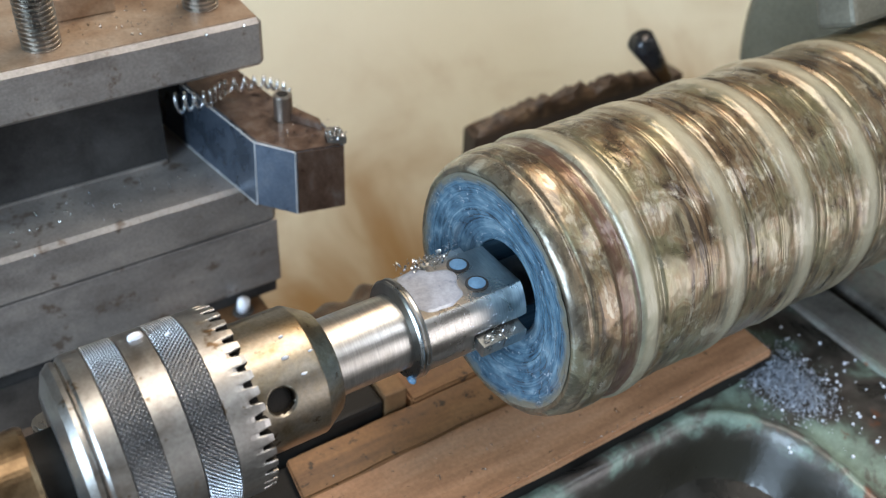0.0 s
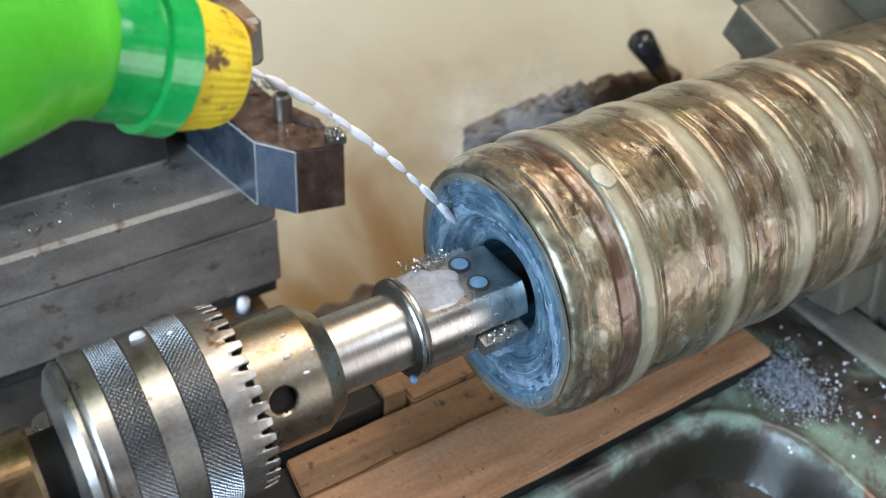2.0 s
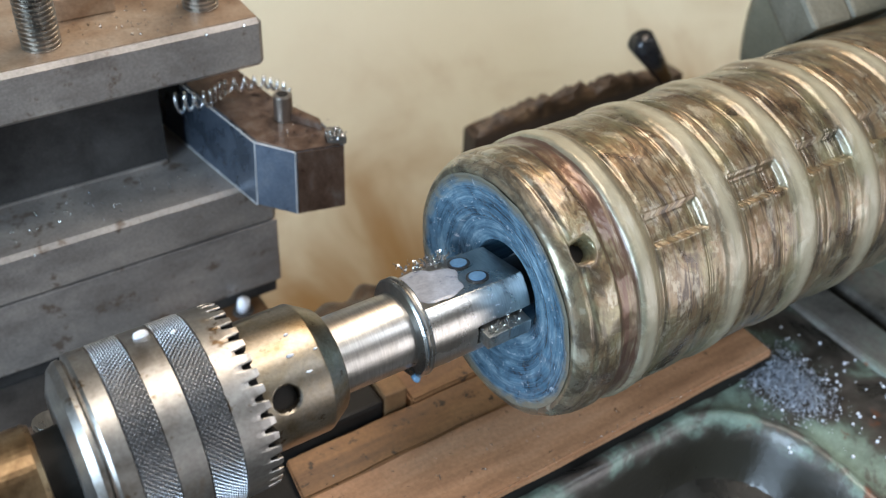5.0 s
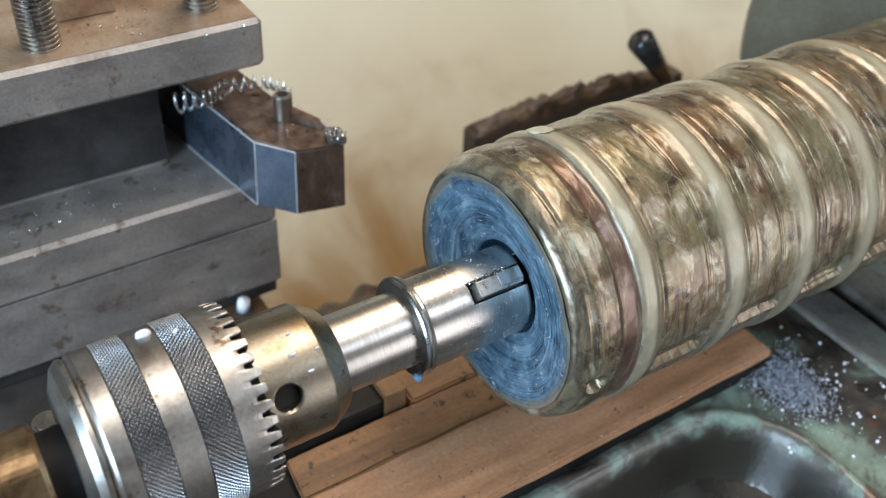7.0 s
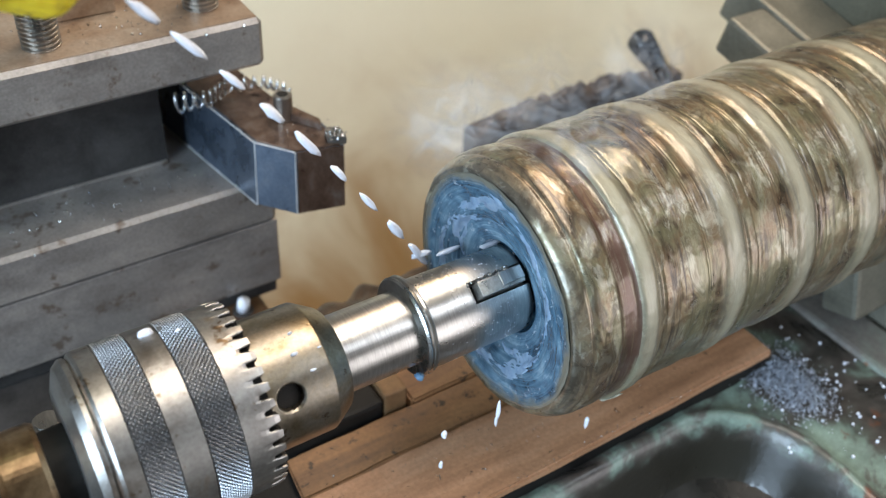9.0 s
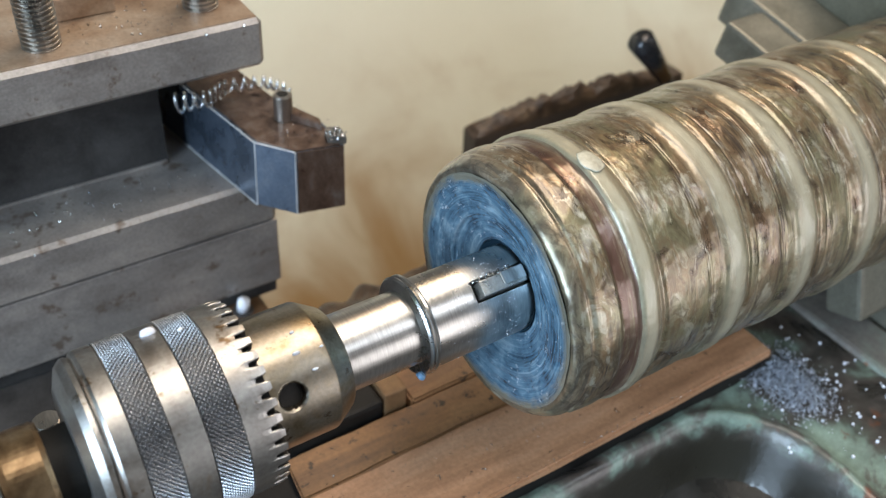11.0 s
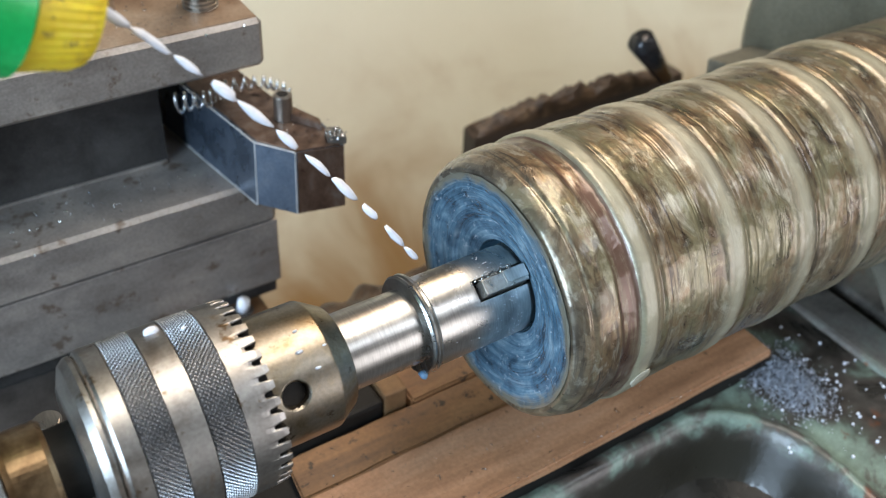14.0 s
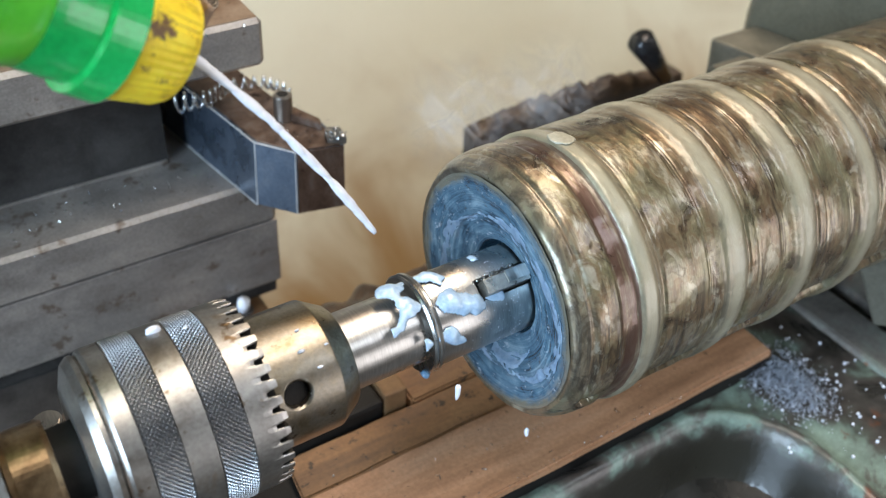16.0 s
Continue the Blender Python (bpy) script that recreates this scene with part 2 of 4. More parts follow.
def bronze_material():
    """Wet cast bronze: patches of brown, gold and grey green drawn out round the axis, pale film on the raised rings."""
    m = bpy.data.materials.new("wet_cast_bronze")
    m.use_nodes = True
    nt = m.node_tree
    link = nt.links.new
    bsdf = nt.nodes["Principled BSDF"]
    coord = nt.nodes.new("ShaderNodeTexCoord")
    sep = nt.nodes.new("ShaderNodeSeparateXYZ")
    link(coord.outputs["Object"], sep.inputs[0])

    def mapped(scale, sc, detail, rough=0.6):
        mp = node(nt, "ShaderNodeMapping")
        mp.inputs["Scale"].default_value = scale
        link(coord.outputs["Object"], mp.inputs["Vector"])
        n = node(nt, "ShaderNodeTexNoise", Scale=sc, Detail=detail, Roughness=rough, Distortion=0.6)
        link(mp.outputs[0], n.inputs["Vector"])
        return n

    def ramp(src, stops):
        r = nt.nodes.new("ShaderNodeValToRGB")
        while len(r.color_ramp.elements) < len(stops):
            r.color_ramp.elements.new(0.5)
        for e, (pos, col) in zip(r.color_ramp.elements, stops):
            e.position, e.color = pos, (*col, 1)
        link(src, r.inputs[0])
        return r.outputs[0]

    def mix(fac, a, b):
        mx = nt.nodes.new("ShaderNodeMix")
        mx.data_type = "RGBA"
        if isinstance(fac, float):
            mx.inputs[0].default_value = fac
        else:
            link(fac, mx.inputs[0])
        link(a, mx.inputs[6])
        if isinstance(b, tuple):
            mx.inputs[7].default_value = (*b, 1)
        else:
            link(b, mx.inputs[7])
        return mx.outputs[2]

    patches = mapped((1.3, 0.85, 0.85), 62, 5, 0.58)
    waves = mapped((1.5, 0.9, 0.9), 75, 2, 0.5)
    base = ramp(patches.outputs["Fac"], [(0.32, (0.035, 0.024, 0.015)), (0.41, (0.11, 0.075, 0.04)), (0.46, (0.22, 0.18, 0.1)),
                                         (0.51, (0.2, 0.135, 0.07)), (0.56, (0.28, 0.245, 0.155)), (0.6, (0.16, 0.125, 0.07)), (0.68, (0.48, 0.44, 0.33))])
    hue = mapped((1.4, 0.8, 0.8), 36, 5, 0.6)
    base = mix(ramp(hue.outputs["Fac"], [(0.46, (0, 0, 0)), (0.58, (0.5, 0.5, 0.5))]), base, (0.2, 0.115, 0.06))
    base = mix(ramp(hue.outputs["Fac"], [(0.38, (0.6, 0.6, 0.6)), (0.47, (0, 0, 0))]), base, (0.2, 0.185, 0.1))
    # fine turned lines and dark streaks drawn out round the axis, in groups
    streaks = mapped((9.0, 0.7, 0.7), 42, 5, 0.65)
    groups = mapped((1.6, 0.9, 0.9), 30, 3, 0.5)
    sfac = node(nt, "ShaderNodeMath")
    sfac.operation = "MULTIPLY"
    link(ramp(streaks.outputs["Fac"], [(0.5, (0, 0, 0)), (0.6, (1, 1, 1))]), sfac.inputs[0])
    link(ramp(groups.outputs["Fac"], [(0.4, (0.1, 0.1, 0.1)), (0.56, (0.9, 0.9, 0.9))]), sfac.inputs[1])
    base = mix(sfac.outputs[0], base, (0.05, 0.034, 0.024))
    pale = mapped((1.7, 0.9, 0.9), 85, 7, 0.68)
    base = mix(ramp(pale.outputs["Fac"], [(0.56, (0, 0, 0)), (0.63, (0.6, 0.6, 0.6))]), base, (0.45, 0.41, 0.31))
    # the turned end before the first ring is paler, its bright reflection painted in
    end = node(nt, "ShaderNodeMath")
    end.operation = "MULTIPLY_ADD"
    link(patches.outputs["Fac"], end.inputs[0])
    end.inputs[1].default_value = 0.02
    link(sep.outputs["X"], end.inputs[2])
    base = mix(ramp(end.outputs[0], [(0.012, (0.25, 0.25, 0.25)), (0.02, (0, 0, 0))]), base, (0.4, 0.37, 0.29))
    mottle = mapped((1.3, 0.75, 0.75), 100, 5, 0.6)
    front = node(nt, "ShaderNodeMapRange")
    front.inputs[1].default_value, front.inputs[2].default_value = 0.021, 0.032
    front.inputs[3].default_value, front.inputs[4].default_value = 0.62, 0.22
    link(sep.outputs["X"], front.inputs[0])
    dark = node(nt, "ShaderNodeMath")
    dark.operation = "MULTIPLY"
    link(ramp(mottle.outputs["Fac"], [(0.49, (0, 0, 0)), (0.57, (1, 1, 1))]), dark.inputs[0])
    link(front.outputs[0], dark.inputs[1])
    base = mix(dark.outputs[0], base, (0.055, 0.04, 0.026))
    light = node(nt, "ShaderNodeMath")
    light.operation = "MULTIPLY"
    link(ramp(mottle.outputs["Fac"], [(0.36, (1, 1, 1)), (0.42, (0, 0, 0))]), light.inputs[0])
    link(front.outputs[0], light.inputs[1])
    base = mix(light.outputs[0], base, (0.46, 0.43, 0.34))
    # raised rings carry a pale film; the turned groove before the first one is dark red brown
    near = None
    for c in RINGS:
        off = node(nt, "ShaderNodeMath")
        off.operation = "SUBTRACT"
        link(sep.outputs["X"], off.inputs[0])
        off.inputs[1].default_value = c
        away = node(nt, "ShaderNodeMath")
        away.operation = "ABSOLUTE"
        link(off.outputs[0], away.inputs[0])
        if near is None:
            near = away
            continue
        least = node(nt, "ShaderNodeMath")
        least.operation = "MINIMUM"
        link(near.outputs[0], least.inputs[0])
        link(away.outputs[0], least.inputs[1])
        near = least
    wob = node(nt, "ShaderNodeMath")
    wob.operation = "MULTIPLY_ADD"
    link(pale.outputs["Fac"], wob.inputs[0])
    wob.inputs[1].default_value = 0.006
    link(near.outputs[0], wob.inputs[2])
    film = ramp(wob.outputs[0], [(0.0, (0.82, 0.82, 0.82)), (0.007, (0.74, 0.74, 0.74)), (0.0084, (0, 0, 0))])
    base = mix(film, base, (0.39, 0.36, 0.26))
    gap = node(nt, "ShaderNodeMath")
    gap.operation = "COMPARE"
    link(sep.outputs["X"], gap.inputs[0])
    gap.inputs[1].default_value, gap.inputs[2].default_value = 0.0228, 0.0048
    gfac = node(nt, "ShaderNodeMath")
    gfac.operation = "MULTIPLY"
    link(gap.outputs[0], gfac.inputs[0])
    link(ramp(streaks.outputs["Fac"], [(0.4, (0.25, 0.25, 0.25)), (0.55, (0.9, 0.9, 0.9))]), gfac.inputs[1])
    base = mix(gfac.outputs[0], base, (0.11, 0.055, 0.038))
    link(base, bsdf.inputs["Base Color"])
    rr = node(nt, "ShaderNodeMapRange")
    rr.inputs[1].default_value, rr.inputs[2].default_value = 0.3, 0.7
    rr.inputs[3].default_value, rr.inputs[4].default_value = 0.24, 0.42
    link(patches.outputs["Fac"], rr.inputs[0])
    # the film on the rings is duller than the bare metal
    dull = node(nt, "ShaderNodeMath")
    dull.operation = "MULTIPLY_ADD"
    link(film, dull.inputs[0])
    dull.inputs[1].default_value = 0.2
    link(rr.outputs[0], dull.inputs[2])
    link(dull.outputs[0], bsdf.inputs["Roughness"])
    bare = node(nt, "ShaderNodeMapRange")
    bare.inputs[3].default_value, bare.inputs[4].default_value = 0.55, 0.1
    link(film, bare.inputs[0])
    link(bare.outputs[0], bsdf.inputs["Metallic"])
    bsdf.inputs["Coat Weight"].default_value = 0.5
    bsdf.inputs["Coat Roughness"].default_value = 0.14
    lumps = node(nt, "ShaderNodeBump", Strength=0.5, Distance=0.0009)
    link(waves.outputs["Fac"], lumps.inputs["Height"])
    pits = node(nt, "ShaderNodeBump", Strength=0.4, Distance=0.0005)
    link(mottle.outputs["Fac"], pits.inputs["Height"])
    link(lumps.outputs[0], pits.inputs["Normal"])
    b = node(nt, "ShaderNodeBump", Strength=0.35, Distance=0.0005)
    link(streaks.outputs["Fac"], b.inputs["Height"])
    link(pits.outputs[0], b.inputs["Normal"])
    link(b.outputs[0], bsdf.inputs["Normal"])
    link(pits.outputs[0], bsdf.inputs["Coat Normal"])
    return m


RINGS = (0.0318, 0.0768, 0.1172, 0.1575, 0.198)
BRONZE = bronze_material()


def face_material():
    """Turned metal under milky coolant: rings round the axis, swirls and pale froth."""
    m = bpy.data.materials.new("coolant_wet_turned_face")
    m.use_nodes = True
    nt = m.node_tree
    link = nt.links.new
    bsdf = nt.nodes["Principled BSDF"]
    coord = nt.nodes.new("ShaderNodeTexCoord")
    sep = nt.nodes.new("ShaderNodeSeparateXYZ")
    link(coord.outputs["Object"], sep.inputs[0])
    flat = nt.nodes.new("ShaderNodeCombineXYZ")
    link(sep.outputs["Y"], flat.inputs[0])
    link(sep.outputs["Z"], flat.inputs[1])
    length = nt.nodes.new("ShaderNodeVectorMath")
    length.operation = "LENGTH"
    link(flat.outputs[0], length.inputs[0])

    def polar(rad, tan, detail, rough):
        a = node(nt, "ShaderNodeMath")
        a.operation = "MULTIPLY"
        link(length.outputs["Value"], a.inputs[0])
        a.inputs[1].default_value = rad
        v = nt.nodes.new("ShaderNodeCombineXYZ")
        link(a.outputs[0], v.inputs[0])
        for k, axis in ((1, "Y"), (2, "Z")):
            t = node(nt, "ShaderNodeMath")
            t.operation = "MULTIPLY"
            link(sep.outputs[axis], t.inputs[0])
            t.inputs[1].default_value = tan
            link(t.outputs[0], v.inputs[k])
        n = node(nt, "ShaderNodeTexNoise", Scale=1.0, Detail=detail, Roughness=rough, Distortion=0.5)
        link(v.outputs[0], n.inputs["Vector"])
        return n

    rings = polar(1500, 28, 5, 0.65)
    swirl = polar(150, 85, 4, 0.55)
    froth = polar(300, 290, 6, 0.72)
    add = node(nt, "ShaderNodeMix")
    add.inputs[0].default_value = 0.4
    link(swirl.outputs["Fac"], add.inputs[2])
    link(rings.outputs["Fac"], add.inputs[3])

    def graded(src, stops):
        r = nt.nodes.new("ShaderNodeValToRGB")
        while len(r.color_ramp.elements) < len(stops):
            r.color_ramp.elements.new(0.5)
        for e, (pos, col) in zip(r.color_ramp.elements, stops):
            e.position, e.color = pos, (*col, 1)
        link(src, r.inputs[0])
        return r.outputs[0]

    def blend(fac, a, col):
        mx = nt.nodes.new("ShaderNodeMix")
        mx.data_type = "RGBA"
        link(fac, mx.inputs[0])
        link(a, mx.inputs[6])
        mx.inputs[7].default_value = (*col, 1)
        return mx.outputs[2]

    # blue window light is mixed into the coolant's own milky colour
    color = graded(add.outputs[0], [(0.38, (0.035, 0.08, 0.125)), (0.47, (0.09, 0.18, 0.26)), (0.54, (0.14, 0.255, 0.35)), (0.63, (0.28, 0.42, 0.51))])
    color = blend(graded(froth.outputs["Fac"], [(0.6, (0, 0, 0)), (0.66, (0.9, 0.9, 0.9))]), color, (0.55, 0.64, 0.72))
    # the dry lip outside the coolant is bare stained metal
    edge = node(nt, "ShaderNodeMath")
    edge.operation = "MULTIPLY_ADD"
    link(swirl.outputs["Fac"], edge.inputs[0])
    edge.inputs[1].default_value = 0.012
    link(length.outputs["Value"], edge.inputs[2])
    color = blend(graded(edge.outputs[0], [(0.0518, (0, 0, 0)), (0.0535, (0.9, 0.9, 0.9))]), color, (0.22, 0.19, 0.13))
    link(color, bsdf.inputs["Base Color"])
    bsdf.inputs["Metallic"].default_value = 0.3
    bsdf.inputs["Roughness"].default_value = 0.22
    bsdf.inputs["Coat Weight"].default_value = 0.6
    bsdf.inputs["Coat Roughness"].default_value = 0.08
    b = node(nt, "ShaderNodeBump", Strength=0.6, Distance=0.0006)
    link(add.outputs[0], b.inputs["Height"])
    link(b.outputs[0], bsdf.inputs["Normal"])
    return m


FACE = face_material()
WETCHIP = surface("wet_chips", [(0.3, (0.52, 0.57, 0.65)), (0.7, (0.8, 0.84, 0.9))], (0.3, 0.5), 0.3, (300, 300, 300), 900, 0.1)


# ---- mesh helpers ----
def finish(name, bm, material, parent=None, label="", smooth=False):
    me = bpy.data.meshes.new(name)
    bm.to_mesh(me)
    bm.free()
    me.materials.append(material)
    if smooth:
        for poly in me.polygons:
            poly.use_smooth = True
    ob = new(name, me)
    if parent:
        ob.parent = parent
    if label:
        ob["label"] = label
    return ob


def part(name, bm, material, parent, label="", smooth=False):
    return finish(name, bm, material, parent, label, smooth)


def empty(name, label, category, group="", kind=""):
    return tagged(new(name), label, category, group, kind)


def box(x0, x1, y0, y1, z0, z1, bevel=0.0, seg=2):
    bm = bmesh.new()
    bmesh.ops.create_cube(bm, size=1.0)
    for v in bm.verts:
        v.co = ((x0 + x1) / 2 + v.co.x * (x1 - x0), (y0 + y1) / 2 + v.co.y * (y1 - y0), (z0 + z1) / 2 + v.co.z * (z1 - z0))
    if bevel:
        bmesh.ops.bevel(bm, geom=bm.edges[:], offset=bevel, segments=seg, affect="EDGES", profile=0.6)
    return bm


def prism(bottom, top, bevel=0.0):
    """A solid between two rings of corners, bevelled."""
    bm = bmesh.new()
    lo = [bm.verts.new(p) for p in bottom]
    hi = [bm.verts.new(p) for p in top]
    n = len(lo)
    bm.faces.new(lo[::-1])
    bm.faces.new(hi)
    for i in range(n):
        bm.faces.new((lo[i], lo[(i + 1) % n], hi[(i + 1) % n], hi[i]))
    bmesh.ops.recalc_face_normals(bm, faces=bm.faces[:])
    if bevel:
        bmesh.ops.bevel(bm, geom=bm.edges[:], offset=bevel, segments=2, affect="EDGES")
    return bm


def turned(profile, n=96, wobble=None, capped=True):
    """Surface of revolution about x from (x, r) points; wobble(x, r, angle) may change x and r. Angle 0 faces -y and turns upward."""
    bm = bmesh.new()
    rings = []
    for x, r in profile:
        ring = []
        for i in range(n):
            a = 2 * math.pi * i / n
            xx, rr = wobble(x, r, a) if wobble else (x, r)
            ring.append(bm.verts.new((xx, -rr * math.cos(a), rr * math.sin(a))))
        rings.append(ring)
    for p, q in zip(rings, rings[1:]):
        for i in range(n):
            j = (i + 1) % n
            bm.faces.new((p[i], p[j], q[j], q[i]))
    for ring in (rings[0], rings[-1]) if capped else ():
        if profile[rings.index(ring)][1] > 1e-5:
            bm.faces.new(ring)
    bmesh.ops.recalc_face_normals(bm, faces=bm.faces[:])
    return bm


def cylinder(p, q, r0, r1=None, n=24, bevel=0.0):
    """A capped cylinder or cone from p to q."""
    p, q = Vector(p), Vector(q)
    bm = bmesh.new()
    bmesh.ops.create_cone(bm, cap_ends=True, segments=n, radius1=r0, radius2=r0 if r1 is None else r1, depth=(q - p).length)
    if bevel:
        rim = [e for e in bm.edges if abs(e.verts[0].co.z - e.verts[1].co.z) < 1e-6]
        bmesh.ops.bevel(bm, geom=rim, offset=bevel, segments=2, affect="EDGES")
    m = Matrix.Translation((p + q) / 2) @ (q - p).to_track_quat("Z", "Y").to_matrix().to_4x4()
    bm.transform(m)
    return bm


def blob(r, stretch=(1, 1, 1), at=(0, 0, 0), rough=0.15, sub=2, seed=0):
    bm = bmesh.new()
    bmesh.ops.create_icosphere(bm, subdivisions=sub, radius=r)
    for v in bm.verts:
        k = 1 + rough * noise.noise(v.co / r * 1.3 + Vector((seed * 7.1, seed, 0)))
        v.co = Vector((v.co.x * stretch[0] * k, v.co.y * stretch[1] * k, v.co.z * stretch[2] * k)) + Vector(at)
    return bm


def tube(points, r, n=8):
    """A round wire through points."""
    bm = bmesh.new()
    pts = [Vector(p) for p in points]
    rings = []
    for i, p in enumerate(pts):
        d = (pts[min(i + 1, len(pts) - 1)] - pts[max(i - 1, 0)]).normalized()
        u = d.orthogonal().normalized() if i == 0 else (u - d * u.dot(d)).normalized()
        v = d.cross(u)
        rings.append([bm.verts.new(p + (u * math.cos(2 * math.pi * k / n) + v * math.sin(2 * math.pi * k / n)) * r) for k in range(n)])
    for a, b in zip(rings, rings[1:]):
        for k in range(n):
            bm.faces.new((a[k], a[(k + 1) % n], b[(k + 1) % n], b[k]))
    bm.faces.new(rings[0][::-1])
    bm.faces.new(rings[-1])
    return bm


def chips(count, cx, cy, cz, sx, sy, sz, size, seed):
    rnd = random.Random(seed)
    bm = bmesh.new()
    for _ in range(count):
        c = Vector((cx + rnd.gauss(0, sx), cy + rnd.gauss(0, sy), cz + abs(rnd.gauss(0, sz))))
        q = Euler((rnd.uniform(0, 6), rnd.uniform(0, 6), rnd.uniform(0, 6))).to_matrix()
        w, h, t = size * rnd.uniform(0.5, 1.6), size * rnd.uniform(0.2, 0.7), size * 0.12
        vs = []
        for k in range(5):
            a = (k / 4 - 0.5) * rnd.uniform(1.0, 2.6)
            for y in (-h / 2, h / 2):
                vs.append(bm.verts.new(c + q @ Vector((w * math.sin(a), y, w * math.cos(a) - w * 0.8))))
        for k in range(4):
            bm.faces.new((vs[2 * k], vs[2 * k + 1], vs[2 * k + 3], vs[2 * k + 2]))
    ret = bmesh.ops.solidify(bm, geom=bm.faces[:], thickness=size * 0.12)
    return bm


# ---- the room that closes the place ----
def structure(name, bm, material, label, category, smooth=False):
    return tagged(finish(name, bm, material, smooth=smooth), label, category, kind="structure")


structure("floor", box(-2.0, 2.2, -2.2, 2.0, -1.2, -1.1), CONCRETE, "grey concrete workshop floor", "floor")
structure("ceiling", box(-2.0, 2.2, -2.2, 2.0, 1.7, 1.8), PLASTER, "pale plaster workshop ceiling", "ceiling")
structure("wall_north", box(-2.0, 2.2, 2.0, 2.1, -1.2, 1.8), PLASTER, "pale plaster workshop wall", "wall")
structure("wall_south", box(-2.0, 2.2, -2.3, -2.2, -1.2, 1.8), PLASTER, "pale plaster workshop wall", "wall")
structure("wall_east", box(2.2, 2.3, -2.3, 2.1, -1.2, 1.8), PLASTER, "pale plaster workshop wall", "wall")
structure("wall_west", box(-2.1, -2.0, -2.3, 2.1, -1.2, 1.8), PLASTER, "pale plaster workshop wall", "wall")


# ---- the lathe's bed and what lies on it ----
def pocket(x, y):
    """1 inside the rounded casting pocket, 0 outside."""
    cx, cy, r = 0.094, -0.086, 0.05
    dx, dy = max(x - cx, 0), max(y - cy, 0)
    d = r - math.hypot(dx, dy) if (x > cx or y > cy) else r
    return d


def bed_casting():
    bm = bmesh.new()
    nx, ny = 230, 170
    x0, x1, y0, y1 = -0.45, 0.214, -0.5, 0.034
    grid = []
    for i in range(nx + 1):
        row = []
        for j in range(ny + 1):
            x, y = x0 + (x1 - x0) * i / nx, y0 + (y1 - y0) * j / ny
            d = pocket(x, y)
            s = min(max((d - 0.002) / 0.014, 0), 1)
            s = s * s * (3 - 2 * s)
            rim = 0.004 * math.exp(-((d + 0.001) / 0.0035) ** 2)
            z = -0.104 + rim - 0.035 * s
            z += 0.0016 * noise.noise((x * 40, y * 40, 1)) + 0.0008 * noise.noise((x * 150, y * 150, 4))
            row.append(bm.verts.new((x, y, z)))
        grid.append(row)
    for i in range(nx):
        for j in range(ny):
            bm.faces.new((grid[i][j], grid[i + 1][j], grid[i + 1][j + 1], grid[i][j + 1]))
    return bm


structure("bed_casting", bed_casting(), GREEN, "worn green lathe bed casting with a rounded oily pocket, darker lower down", "lathe bed", smooth=True)
OIL = surface("dark_oil", [(0.3, (0.012, 0.011, 0.009)), (0.5, (0.03, 0.028, 0.024)), (0.7, (0.07, 0.065, 0.06))], (0.2, 0.45), 0.0, (30, 30, 30), 200, 0.25, 0.0008, coat=0.3)
structure("oil_puddle", box(-0.44, 0.15, -0.49, -0.03, -0.1425, -0.1345), OIL, "dark oily puddle in the casting pocket", "oil")
# the rail's black holds the shade below the tailstock
structure("bed_rail", box(-0.6, 0.168, -0.0302, 0.0327, -0.3, -0.0952, 0.001), OILSHADE, "dark steel bed rail under the planks", "lathe bed")
# flat black disc, a hole's shade drawn on the rail
structure("rail_hole_disc", cylinder((0.0804, -0.0304, -0.1035), (0.0804, -0.029, -0.1035), 0.0028, 0.0028, 24), BLACKKNOB, "small black disc drawn as a hole in the bed rail", "hole")
structure("bed_way", box(-0.6, 0.2135, 0.0345, 0.128, -0.3, -0.1125, 0.003), RUSTY, "rusty oily bed way under the planks", "lathe bed")
structure("headstock_foot", box(0.2145, 0.243, -0.5, 0.16, -0.3, -0.1005, 0.003), LITCAST, "worn green casting foot below the headstock", "lathe bed")
structure("headstock_gutter", box(0.2432, 0.2543, -0.5, 0.16, -0.3, -0.116), BLACKSTEEL, "dark gutter below the lathe chuck", "lathe bed")
structure("headstock_base", box(0.2545, 0.6, -0.5, 0.16, -0.3, -0.103, 0.003), LITCAST, "worn green base of the headstock", "lathe bed")
structure("headstock", box(0.42, 0.9, -0.22, 0.10, -0.12, 0.25, 0.02), CASTDARK, "dark green-grey headstock casting", "headstock")
structure("cross_slide_end", box(-0.6, -0.0905, 0.13, 0.204, -0.3, -0.1222, 0.003), BLACKSTEEL, "dark oily steel end of the slide below the tool post", "lathe slide")
structure("cross_slide", box(-0.09, -0.032, 0.13, 0.204, -0.3, -0.122, 0.003), RUSTY, "rusty oil-stained slide below the tool post", "lathe slide")
structure("chip_tray", box(-0.7, 1.4, 0.13, 0.295, -0.46, -0.405), TAN, "brown oil-stained chip tray", "tray")
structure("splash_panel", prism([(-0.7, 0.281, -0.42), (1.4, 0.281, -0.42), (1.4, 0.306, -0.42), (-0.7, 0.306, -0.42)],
                                [(-0.7, 0.70, 0.09), (1.4, 0.70, 0.09), (1.4, 0.725, 0.09), (-0.7, 0.725, 0.09)]), CREAM, "sloping cream painted splash panel, brown towards the bottom", "panel")


